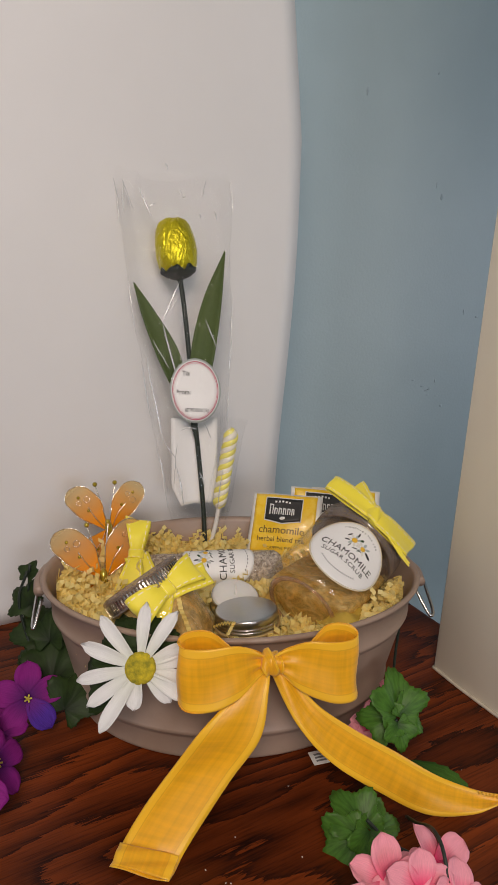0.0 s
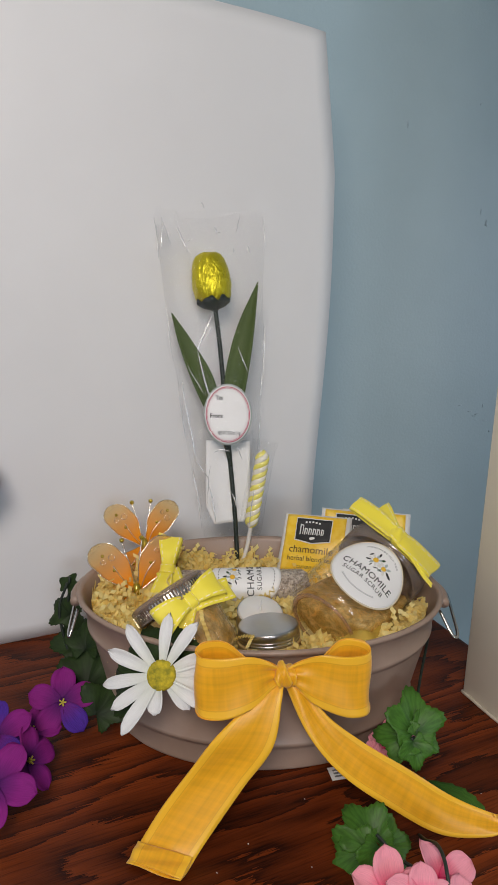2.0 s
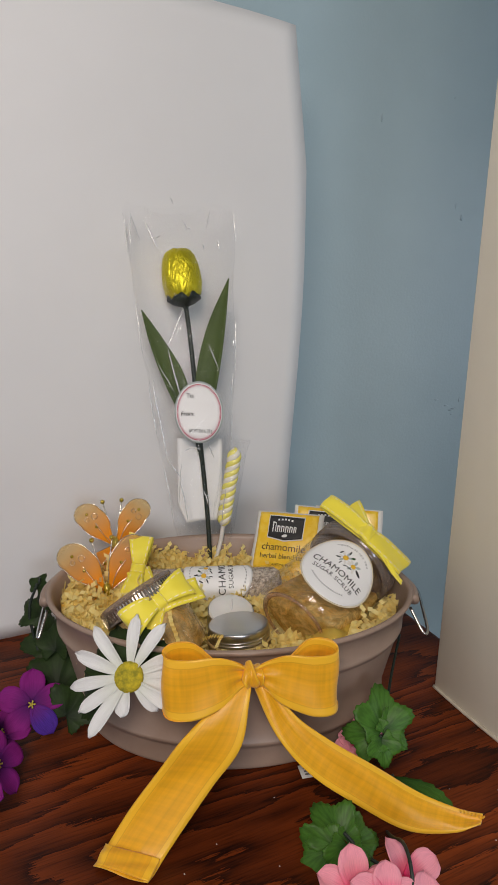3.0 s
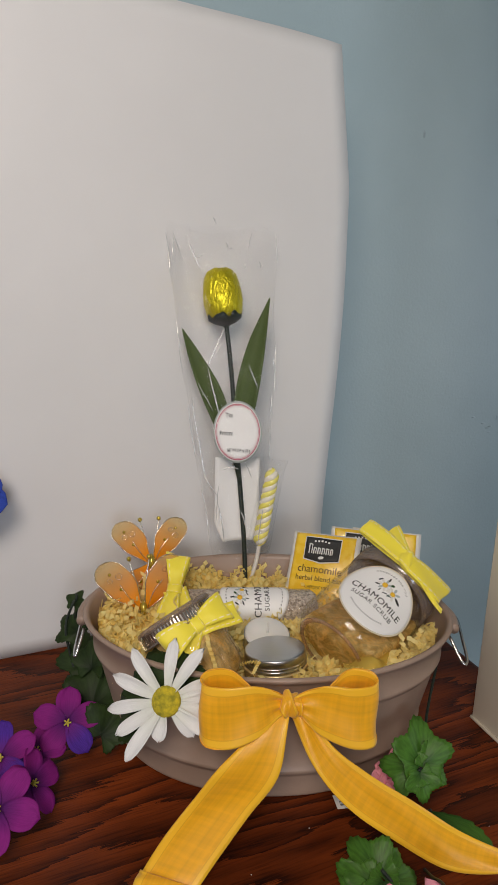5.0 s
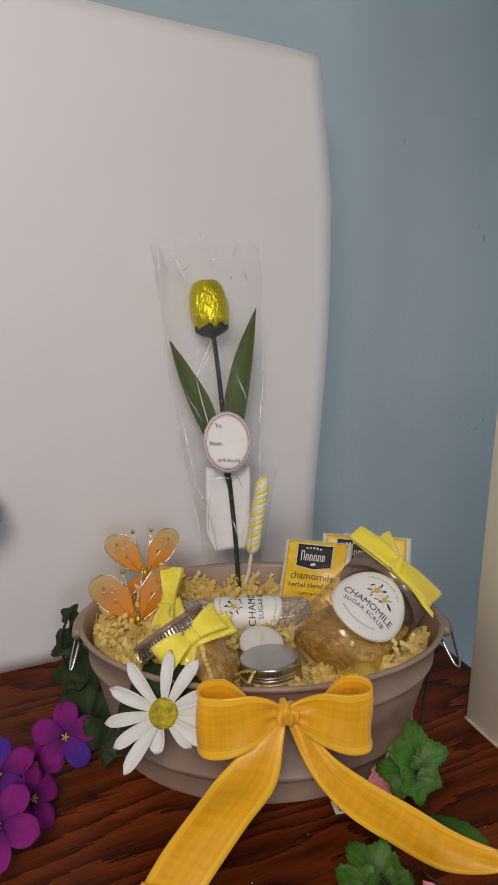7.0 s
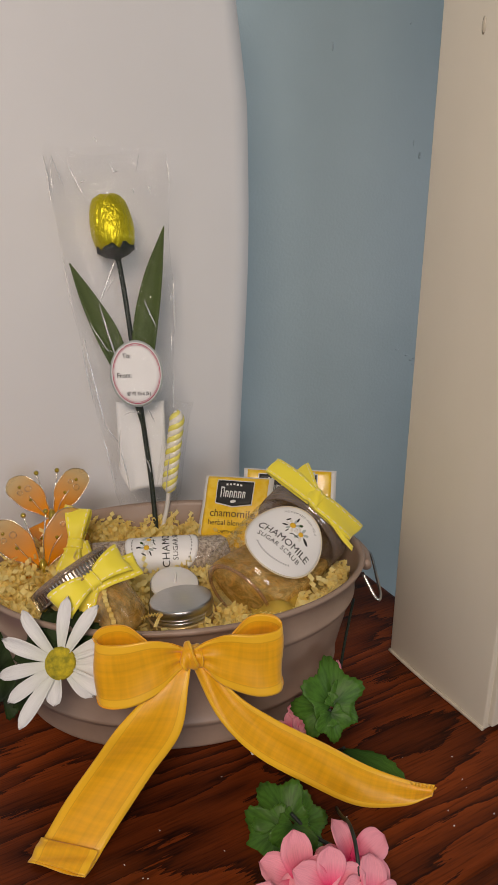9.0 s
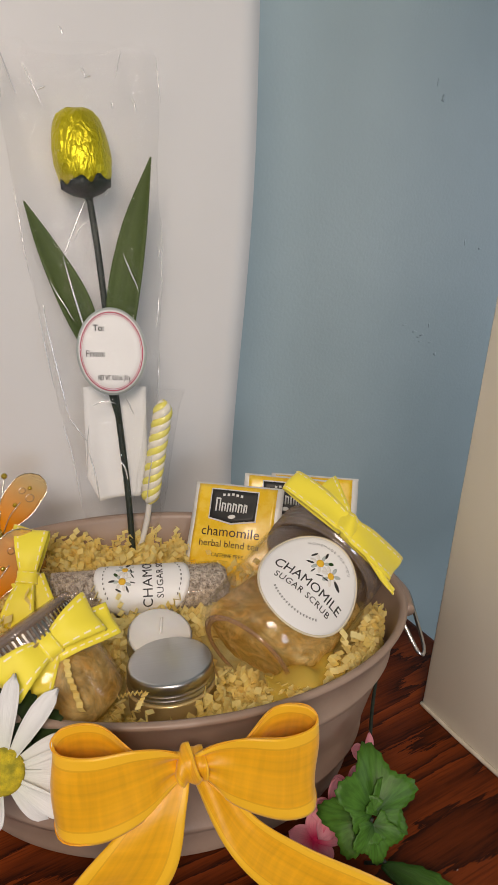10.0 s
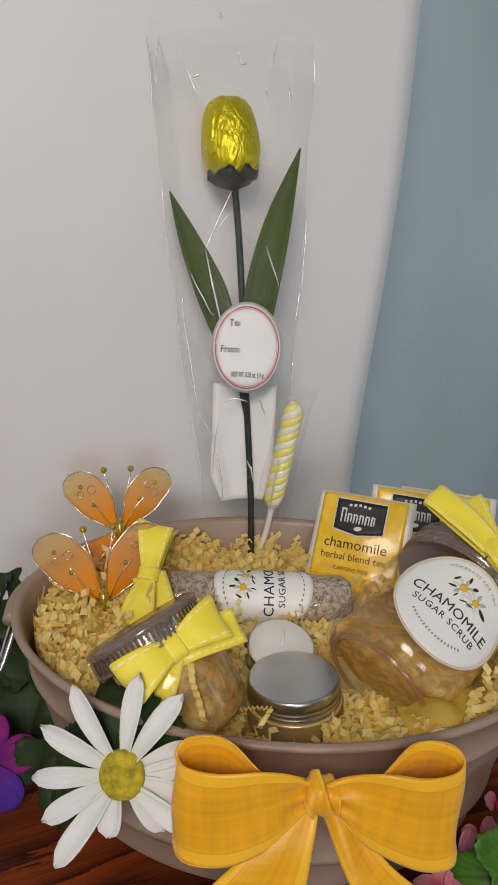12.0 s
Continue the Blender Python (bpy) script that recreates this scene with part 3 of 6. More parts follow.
def scuff(s, z, w, h, seed):
    rng = random.Random(seed)
    bm = bmesh.new()
    ring = []
    for k in range(14):
        a = 2 * math.pi * k / 14
        r = rng.uniform(0.55, 1.0)
        ring.append((s + w * r * math.cos(a), 0.3298 - 0.0001 * rng.random(), z + h * r * math.sin(a)))
    mid = bm.verts.new((s, 0.3295, z))
    vs = [bm.verts.new(p) for p in ring]
    back = [bm.verts.new((p[0], 0.331, p[2])) for p in ring]
    for k in range(14):
        j = (k + 1) % 14
        bm.faces.new((mid, vs[k], vs[j]))
        bm.faces.new((vs[k], back[k], back[j], vs[j]))
    bmesh.ops.recalc_face_normals(bm, faces=bm.faces[:])
    ob = part("scuff", bm, "scuff", bpy.data.objects["wall_back"], "shallow filled dent in the paint")
    return ob


for args in ((0.527, 0.138, 0.006, 0.0015, 1), (0.55, 0.128, 0.005, 0.0012, 2), (0.563, 0.110, 0.003, 0.003, 3), (0.512, 0.429, 0.0035, 0.005, 4),
             (0.618, 0.253, 0.004, 0.002, 5), (0.36, 0.55, 0.002, 0.006, 6), (0.53, 0.131, 0.004, 0.001, 7),
             (0.517, 0.146, 0.007, 0.0016, 8), (0.532, 0.140, 0.0055, 0.0022, 9), (0.497, 0.157, 0.0045, 0.0012, 10), (0.543, 0.153, 0.0016, 0.0050, 11), (0.500, 0.445, 0.0016, 0.0055, 12), (0.588, 0.262, 0.0015, 0.0050, 13),
             (0.481, 0.586, 0.0020, 0.0022, 14)):
    scuff(*args)

# cream post that stands on the table
post = thing("painted_post", "cream gloss-painted square post standing on the table", "post", ROOM @ at(0.164, -0.185, 0.0))
part("body", box_bm(0.0, 0.30, 0.0, 0.107, 0.0, 1.6, 0.0015), "cream", post)
part("front_board", box_bm(0.004, 0.30, -0.004, 0.002, 0.004, 1.6, 0.0012), "cream", post, "thin cream front board with a cracked joint")
part("caulk", rod([(-0.0005, 0.107, 0.0012), (-0.0012, 0.07, 0.001), (-0.0006, 0.03, 0.0014), (0.0, 0.0, 0.001)], 0.0017, 20, 6), "caulk", post, "rough bead of cream caulk")


for y, z, r in ((0.0622, 0.499, 0.0022), (0.0702, 0.467, 0.0026), (0.0566, 0.5026, 0.0016)):
    part("nail_mark", lathe([(0.0, 0.0004), (0.6, 0.0003), (1.0, 0.0), (0.0, -0.0004)], 14, at(0.0, y, z) @ pose(0, 0, 0, 0, -90, 0), 1.9 * r, 0.7 * r), "caulk", post, "small filled nail mark")


def table_top():
    bm = bmesh.new()
    outline = [(-1.3, -0.262), (0.75, -0.262), (0.75, -0.13), (0.226, -0.13), (0.226, 0.235), (-1.3, 0.235)]
    vs = [bm.verts.new((x, y, 0.0)) for x, y in outline]
    f = bm.faces.new(vs)
    r = bmesh.ops.extrude_face_region(bm, geom=[f])
    for v in [g for g in r["geom"] if isinstance(g, bmesh.types.BMVert)]:
        v.co.z = -0.03
    bmesh.ops.recalc_face_normals(bm, faces=bm.faces[:])
    edges = [e for e in bm.edges if abs(e.verts[0].co.z) < 1e-6 and abs(e.verts[1].co.z) < 1e-6]
    bmesh.ops.bevel(bm, geom=edges, offset=0.006, segments=4, profile=0.5, affect="EDGES")
    return bm


table = thing("table", "dark red-brown stained oak table with open grain", "table", ROOM @ at(0, 0, 0))
part("tabletop", table_top(), "table", table, "", False)
part("apron", box_bm(-1.2, 0.16, -0.235, -0.215, -0.11, -0.03, 0.002), "table", table)
for x, y in ((-1.22, -0.22), (0.17, -0.22), (-1.22, 0.19), (0.17, 0.19)):
    part("leg", lathe([(0.0, -0.75), (0.018, -0.75), (0.02, -0.5), (0.026, -0.12), (0.028, -0.03), (0.0, -0.03)], 20, at(x, y, 0)), "table", table)


def board_bm():
    def f(u, v):
        s = -0.62 + u * (0.62 + 0.139)
        edge = 0.139 + 0.0155 * math.sin(math.pi / 2 * min(1, max(0, (v - 0.16) / 0.5))) ** 1.5 - 0.015 * (max(0, v - 0.78) / 0.22)
        s = -0.62 + u * (0.62 + edge)
        z = v * (0.624 - 0.039 * u * u + 0.003 * math.sin(14 * u + 1.0) * u ** 4)
        n = 0.160 + 0.010 * v * v + 0.006 * math.sin(2.6 * u + 0.4) * v + 0.003 * math.sin(7 * u) * v + 0.014 * (1 - u) * math.sin(math.pi * v)
        return (s, n, z)
    return sheet(f, 48, 40, 0.0012)


board = solid("poster_board", board_bm(), "board", "large white poster board with a curled edge standing as a backdrop", "board", ROOM, "", True)


# ---- the tub ----
TUB = at(-0.002, -0.0137, 0) @ pose(0, 0, 0, 0, 0, -2.5)
HIGH = 0.108


def tub_ring(z, grow=0.0):
    """The tub's half axes and the shift of its middle at a height."""
    t = z / HIGH
    return 0.120 + 0.0285 * t + grow, 0.081 + 0.0190 * t + grow, -0.0085 * (1 - t)


def tub_bm():
    rows = []
    for z, g in [(0.004, -0.03), (0.004, -0.004), (0.0, -0.003), (0.0, 0.0), (0.002, 0.0012), (0.004, 0.0), (0.018, 0.0), (0.021, 0.0002), (0.0225, 0.0022), (0.0245, 0.0026),
                 (0.0265, 0.0022), (0.028, 0.0002), (0.05, 0.0), (0.074, 0.0), (0.0765, 0.0002), (0.078, 0.0018), (0.080, 0.0022), (0.082, 0.0018), (0.0835, 0.0002), (0.094, 0.0), (0.1015, 0.0),
                 (0.103, 0.0012), (0.1045, 0.0026), (0.1065, 0.003), (0.1078, 0.002), (0.108, 0.0), (0.107, -0.0016), (0.1045, -0.002), (0.09, -0.0018), (0.05, -0.0018), (0.006, -0.0018), (0.006, -0.03)]:
        rows.append((z, g))
    bm = bmesh.new()
    seg = 128
    rings = []
    for z, g in rows:
        a, b, c = tub_ring(z, g)
        rings.append([bm.verts.new((a * math.cos(2 * math.pi * i / seg), c + b * math.sin(2 * math.pi * i / seg), z)) for i in range(seg)])
    for p, q in zip(rings, rings[1:]):
        for i in range(seg):
            j = (i + 1) % seg
            bm.faces.new((p[i], p[j], q[j], q[i]))
    bm.faces.new(rings[0][::-1])
    bm.faces.new(rings[-1])
    bmesh.ops.recalc_face_normals(bm, faces=bm.faces[:])
    return bm


tub = thing("oval_tub", "oval taupe painted metal tub with wire handles on the table", "tub", TUB)
part("body", tub_bm(), "tub", tub)
for side in (1, -1):
    x = 0.150 * side
    ear = part("ear", rod([(x, -0.018, 0.1), (x + 0.0025 * side, 0.0, 0.101), (x, 0.020, 0.1)], 0.0042, 12, 10), "tub", tub, "rolled taupe metal ear")
    k = 1.0 if side > 0 else -0.45
    part("handle", rod([(x - 0.002 * k, 0.014, 0.096), (x + 0.008 * k, 0.015, 0.0945), (x + 0.0120 * k, 0.010, 0.0920), (x + 0.0115 * k, -0.008, 0.085),
                        (x + 0.0105 * k, -0.026, 0.0775), (x + 0.006 * k, -0.029, 0.077), (x - 0.002 * k, -0.015, 0.092)], 0.0013, 48, 8), "wire", tub, "bright bent wire handle")

sticker = thing("price_sticker", "small white price sticker with grey print on the table", "sticker", at(0.053, -0.1085, 0.0005) @ pose(0, 0, 0, 0, 0, 8))
part("paper", box_bm(-0.009, 0.009, -0.007, 0.006, 0.0, 0.0006, 0.0002, 1), "label", sticker)
for k in range(3):
    part("print_bar", box_bm(-0.006, 0.004 - 0.002 * k, -0.0045 + 0.003 * k, -0.003 + 0.003 * k, 0.0006, 0.0008), "grey_ink", sticker)

# ---- big jar lying in the tub ----
JAR_R = 0.038


def axes(azimuth, rise, twist):
    az, el, tw = radians(azimuth), radians(rise), radians(twist)
    a = Vector((math.cos(el) * math.cos(az), math.cos(el) * math.sin(az), math.sin(el)))
    h = a.cross(Vector((0, 0, 1))).normalized()
    u = h.cross(a)
    z = math.cos(tw) * u + math.sin(tw) * h
    return a.cross(z), a, z


def frame3(o, x, y, z):
    return Matrix(((x[0], y[0], z[0], o[0]), (x[1], y[1], z[1], o[1]), (x[2], y[2], z[2], o[2]), (0, 0, 0, 1)))


JAR = frame3((0.073, -0.031, 0.106), *axes(42.5, 18.0, 30.0))
ALONG_Y = pose(0, 0, 0, -90, 0, 0)


def fill_cut(bm, m, level):
    """Keeps what lies under a level in the world, and closes it."""
    bm.transform(m)
    r = bmesh.ops.bisect_plane(bm, geom=bm.verts[:] + bm.edges[:] + bm.faces[:], plane_co=(0, 0, level), plane_no=(0, 0.0, 1), clear_outer=True)
    edges = [g for g in r["geom_cut"] if isinstance(g, bmesh.types.BMEdge)]
    if edges:
        bmesh.ops.contextual_create(bm, geom=edges)
    bm.transform(m.inverted())
    return bm


def daisy_print(parent, m, r, bend):
    """The printed daisies: white heads show by their yellow hearts and dark leaves."""
    for cx, cy in ((-0.0025, 0.0125), (0.0065, 0.0105)):
        for j in range(7):
            bm = disc_bm(0.0010, 0.0022, 0.0001, 0.0003, 12, 2)
            bm.transform(pose(cx, cy, 0, 0, 0, 51 * j) @ at(0, 0.0040, 0))
            part("printed_petal", tr(bent(bm, bend), m), "tag_edge" if j % 3 == 0 else "stick", parent)
    for x, y, w, h, mat, turn in ((-0.0025, 0.0125, 0.0023, 0.0023, "yolk", 0), (0.0065, 0.0105, 0.002, 0.002, "yolk", 0), (0.0025, 0.0165, 0.0016, 0.001, "leaf", 40),
                                  (-0.008, 0.0150, 0.0021, 0.0006, "ink", 60), (-0.0075, 0.0095, 0.0022, 0.0006, "ink", 20), (-0.002, 0.019, 0.002, 0.0007, "ink", 100),
                                  (0.0125, 0.0085, 0.0032, 0.0010, "ink", -25), (0.0012, 0.0062, 0.0022, 0.0004, "ink", 30), (-0.0035, 0.0062, 0.0018, 0.0004, "ink", 75), (0.005, 0.0068, 0.002, 0.0004, "ink", 10)):
        bm = disc_bm(w, h, 0.0002, 0.0004, 14, 2)
        bm.transform(pose(x, y, 0, 0, 0, turn))
        part("printed_flower", bent(bm, bend) if not m else tr(bent(bm, bend), m), mat, parent)


def tr(bm, m):
    bm.transform(m)
    return bm


def round_label(parent, m, rx, ry, bend, scale):
    """A white paper label with its lettering, wrapped round a jar."""
    lab = part("label", tr(bent(disc_bm(rx, ry, 0.0, 0.0002, 64, 10), bend), m), "label", parent, "round white paper label with dark lettering")
    edge = lathe([(0.962, 0.0002), (1.0, 0.0002), (1.0, 0.00032), (0.962, 0.00032)], 64, None, rx, ry, True)
    part("label_edge", tr(bent(edge, bend), m), "label_rim", lab)
    s = scale

    def put(words, size, y, mat, spacing=1.0, arc=0.0):
        b = text_bm(words, size * s, at(0, y * s, 0.00032), bend, arc * s, spacing)
        part("lettering", tr(b, m), mat, lab, "", False)
    put("CHAMOMILE", 0.0090, -0.0020, "ink", 1.0)
    put("SUGAR SCRUB", 0.0060, -0.0098, "ink", 1.12)
    put("HOMEMADE FOR YOU", 0.0026, 0.0, "grey_ink", 1.5, 0.0275)
    for k in range(17):
        a = radians(-36 + k * 72 / 16)
        bar = box_bm(-0.0004 * s, 0.0004 * s, -0.0007 * s, 0.0007 * s, 0.0003, 0.00042)
        bar.transform(pose(0.0275 * s * math.sin(a), -0.0275 * s * math.cos(a) + 0.0045 * s, 0, 0, 0, math.degrees(a)))
        part("print_bar", tr(bent(bar, bend), m), "grey_ink", lab)
    daisy_print(lab, m, rx, bend)
    return lab


jar = thing("scrub_jar", "clear plastic jar of tan sugar scrub lying in yellow paper shreds", "jar", JAR)
shell = [(0.0, -0.0365), (0.020, -0.0365), (0.027, -0.0385), (0.030, -0.0405), (0.033, -0.0405), (0.0365, -0.0375), (0.038, -0.033), (0.038, 0.026), (0.037, 0.030), (0.0335, 0.033), (0.0335, 0.037),
         (0.0325, 0.037), (0.0325, 0.032), (0.036, 0.0285), (0.0368, 0.026), (0.0368, -0.032), (0.033, -0.0385), (0.030, -0.0385), (0.026, -0.036), (0.0, -0.035)]
body = part("body", lathe(shell, 64, ALONG_Y), "jar", jar, "clear plastic body")
body.visible_shadow = False
part("base_ring", lathe([(0.0262, -0.0412), (0.0282, -0.0426), (0.0306, -0.0412), (0.0284, -0.0402)], 56, ALONG_Y, 1, 1, True), "jar_ring", jar, "thick moulded base ring")
fill = lathe([(0.0, -0.0345), (0.024, -0.0345), (0.0335, -0.033), (0.0362, -0.028), (0.0362, 0.024), (0.032, 0.029), (0.0, 0.029)], 48, ALONG_Y)
fill_cut(fill, JAR, 0.104)
part("scrub", fill, "scrub", jar, "grainy tan sugar scrub")
lid_prof = [(0.0, 0.052), (0.034, 0.052), (0.0365, 0.051), (0.0372, 0.0495)]
for k in range(4):
    z = 0.0485 - 0.0038 * k
    lid_prof += [(0.0380, z), (0.0380, z - 0.0018), (0.0368, z - 0.0024), (0.0368, z - 0.0034)]
lid_prof += [(0.0375, 0.0318), (0.0350, 0.0318), (0.0350, 0.049), (0.0, 0.049)]
part("lid", lathe(lid_prof, 64, ALONG_Y), "jar_lid", jar, "smoky ridged plastic lid")
round_label(jar, at(0.0015, 0, JAR_R + 0.0003), 0.0292, 0.0302, -(JAR_R + 0.008), 0.88)

# ---- tube of bath salts ----
TUBE_R = 0.0165
TUBE = frame3((-0.0125, 0.0165, 0.0895), Vector((0.0, 0.916, 0.401)), Vector((-1, 0, 0)), Vector((0.0, -0.401, 0.916)))
tube = thing("salts_tube", "clear tube of speckled bath salts with a white label", "tube", TUBE)
b = part("shell", lathe([(0.0, -0.062), (0.010, -0.061), (0.0155, -0.057), (TUBE_R, -0.052), (TUBE_R, 0.060), (0.0155, 0.061), (0.0155, 0.056), (0.0156, -0.05), (0.0, -0.059)], 40, ALONG_Y), "jar", tube, "clear plastic wall")
b.visible_shadow = False
part("salts", lathe([(0.0, -0.058), (0.012, -0.055), (0.0152, -0.05), (0.0152, 0.056), (0.0, 0.057)], 40, ALONG_Y), "salts", tube, "speckled grey-tan bath salts")
part("cap", lathe([(0.0, 0.063), (0.0165, 0.063), (0.0170, 0.0615), (0.0170, 0.0580), (0.0, 0.0580)], 40, ALONG_Y), "jar", tube)
TL = at(0, -0.0005, TUBE_R + 0.0003)
tlab = part("label", tr(bent(disc_bm(0.0310, 0.0300, 0.0, 0.0002, 56, 12), TUBE_R + 0.0003), TL), "label", tube, "oval white label with upright lettering")
for words, size, y in (("CHAMOMILE", 0.0088, -0.0035), ("SUGAR SCRUB", 0.0060, -0.0112)):
    part("lettering", tr(text_bm(words, size, at(0.006, y, 0.00035), TUBE_R + 0.0003, 0, 1.05), TL), "ink", tlab, "", False)
daisy_print(tlab, TL, 0.0, TUBE_R + 0.0003)
for k in range(9):
    for side in (1, -1):
        bar = box_bm(-0.0007, 0.0007, -0.0004, 0.0004, 0.0003, 0.00042)
        a = radians(-28 + 7 * k)
        bar.transform(pose(0.026 * math.sin(a), side * 0.0245 * math.cos(a), 0))
        part("print_bar", tr(bent(bar, TUBE_R + 0.0003), TL), "grey_ink", tlab)

# ---- small jar with a ridged lid ----
SMALL = facing((-0.0776, -0.0520, 0.1205), (-0.54, 0.42, 0.73), (1, 0, 0.3)) @ Matrix.Scale(1.08, 4)
small = thing("small_jar", "small clear jar of amber scrub tilted in paper shreds", "jar", SMALL)
b = part("body", lathe([(0.0, -0.058), (0.020, -0.058), (0.026, -0.054), (0.0275, -0.048), (0.0275, -0.012), (0.025, -0.009), (0.025, -0.004), (0.024, -0.004), (0.024, -0.010), (0.0262, -0.013), (0.0262, -0.047), (0.02, -0.056), (0.0, -0.056)], 56), "jar", small)
b.visible_shadow = False
part("scrub", lathe([(0.0, -0.0555), (0.0195, -0.0555), (0.0250, -0.052), (0.0259, -0.046), (0.0259, -0.016), (0.024, -0.0125), (0.0, -0.012)], 48), "scrub", small, "amber sugar scrub")
lid = part("lid", lathe([(0.0, 0.0015), (0.026, 0.0015), (0.0282, 0.0005), (0.0287, -0.001), (0.0287, -0.0022), (0.0276, -0.0026), (0.0276, -0.0098), (0.0287, -0.0102), (0.0287, -0.0112), (0.0255, -0.0112), (0.0255, -0.001), (0.0, -0.001)], 64), "jar_lid", small, "smoky ridged screw lid")
ridge = bpy.data.meshes.new("ridge")
rb = box_bm(-0.0005, 0.0005, 0.0275, 0.0287, -0.0096, -0.0028)
rb.to_mesh(ridge)
rb.free()
ridge.materials.append(MAT["silver"])
for k in range(72):
    o = new("ridge", ridge)
    o.parent = lid
    o.matrix_basis = pose(0, 0, 0, 0, 0, k * 5)

# ---- tin and candle ----
tin = thing("metal_tin", "round aluminium tin with a screw lid in paper shreds", "tin", at(0.0005, -0.0605, 0.098) @ pose(0, 0, 0, -8, -4, 0))
part("body", lathe([(0.0, -0.030), (0.0215, -0.030), (0.0235, -0.028), (0.0242, -0.024), (0.0242, -0.0135), (0.0250, -0.0125), (0.0250, -0.0115), (0.0225, -0.0110), (0.0225, -0.026), (0.0, -0.026)], 64), "tin_body", tin)
part("lid", lathe([(0.0, 0.0), (0.0218, 0.0), (0.0230, -0.0004), (0.0235, -0.0014), (0.0235, -0.0058), (0.0231, -0.0062), (0.0239, -0.0068), (0.0239, -0.0076), (0.0231, -0.0082), (0.0240, -0.0090), (0.0242, -0.0104), (0.0225, -0.0105), (0.0225, -0.001), (0.0, -0.001)], 64), "tin", tin, "brushed aluminium screw lid")

candle = thing("tea_light", "white tea light candle with a wick in paper shreds", "candle", at(-0.0030, -0.0300, 0.0925) @ pose(0, 0, 0, 13, 4, 0))
part("cup", lathe([(0.0, -0.014), (0.0185, -0.014), (0.0189, -0.013), (0.0190, -0.0016), (0.0186, -0.0014), (0.0184, -0.012), (0.0, -0.012)], 48), "tin", candle, "thin metal cup")
part("wax", lathe([(0.0, -0.0005), (0.004, -0.0003), (0.017, 0.0), (0.0182, -0.0006), (0.0183, -0.012), (0.0, -0.012)], 48), "wax", candle, "smooth white wax")
part("wick", rod([(0.0, 0.0, -0.001), (0.0003, 0.0015, 0.0012), (0.0008, 0.006, 0.0016), (0.0010, 0.0095, 0.0012)], 0.0009, 12, 6), "wax", candle)


# ---- tea sachets ----
def sachet(top_left, right, down, seed, label):
    """A tea sachet; local x across, y up, its top left corner at the origin."""
    m = frame_of(top_left, right, -Vector(down))
    ob = thing("tea_sachet", label, "tea bag", m, "tea sachets in the tub")
    w, h = 0.066, 0.080
    rng = random.Random(seed)
    ph = rng.random() * 6

    def pillow(u, v):
        return 0.0035 * (math.sin(math.pi * u) * math.sin(math.pi * v)) ** 0.6 + 0.0006 * math.sin(9 * u + 5 * v + ph) + 0.0004 * math.sin(17 * v - 6 * u)

    def front(u, v):
        return (u * w, -h + v * h, pillow(u, v))
    part("envelope", sheet(front, 22, 24, 0.0006), "sachet", ob, "crimped white foil-paper envelope")

    def printed(u, v):
        uu, vv = 0.05 + 0.88 * u, 0.02 + 0.965 * v
        return (uu * w, -h + vv * h, pillow(uu, vv) + 0.0005)
    part("print_panel", sheet(printed, 22, 24, 0.0002), "tea", ob, "yellow checked print")

    def laid(bm, lift):
        for v in bm.verts:
            u, q = v.co.x / w, 1 + v.co.y / h
            v.co.z += pillow(min(1, max(0, u)), min(1, max(0, q))) + lift
        return bm

    def shield(grow, lift):
        cx, cy, hw, hh = 0.031, -0.0150, 0.0160 + grow, 0.0095 + grow
        def f(u, v):
            x = (2 * u - 1)
            yb = -hh * (1 + 0.30 * (1 - abs(x)) ** 1.0)
            return (cx + hw * x, cy + yb + (hh - yb) * v, 0.0)
        return laid(sheet(f, 14, 8, 0.0001), lift)
    part("emblem_border", shield(0.0016, 0.0007), "label", ob)
    part("emblem", shield(0.0007, 0.00085), "ink", ob, "black emblem with plain white shapes")
    x = 0.0180
    for k, (gap, tall) in enumerate(((0.0028, 0.0100), (0.0022, 0.0066), (0.0022, 0.0066), (0.0022, 0.0066), (0.0022, 0.0066), (0.0018, 0.0066))):
        for q, (x0, x1, y0, y1) in enumerate(((x, x + 0.0011, 0.0, tall), (x + gap, x + gap + 0.0009, 0.0004, tall - 0.0006), (x + 0.0009, x + gap + 0.0002, tall - 0.0014, tall - 0.0002))):
            part("emblem_bar", laid(box_bm(x0, x1, -0.0205 + y0, -0.0205 + y1, 0.0, 0.0001 + 0.00003 * q), 0.0011), "label", ob)
        x += gap + 0.0018
    for k in range(5):
        bar = box_bm(0.0225 + 0.0032 * k, 0.0243 + 0.0032 * k, -0.0093 + 0.0004 * (2 - abs(k - 2)), -0.0075 + 0.0004 * (2 - abs(k - 2)), 0.0, 0.0001)
        part("emblem_bar", laid(bar, 0.0011), "label", ob)
    bm = disc_bm(0.0028, 0.0015, 0.0, 0.0001, 16, 2)
    bm.transform(pose(0.031, -0.0238, 0, 0, 0, 12))
    part("emblem_leaf", laid(bm, 0.0011), "label", ob)
    for words, size, y, mat in (("chamomile", 0.0098, -0.0350, "tea_ink"), ("herbal blend tea", 0.0068, -0.0435, "tea_ink"), ("CAFFEINE FREE", 0.0036, -0.0515, "tea_ink")):
        part("lettering", laid(text_bm(words, size, at(0.031, y, 0)), 0.0008), mat, ob, "", False)
    return ob


sachet((0.0305, 0.0885, 0.1315), (0.057, -0.026, 0.004), (-0.010, -0.034, -0.050), 1, "yellow chamomile tea sachet with a black emblem in the tub")
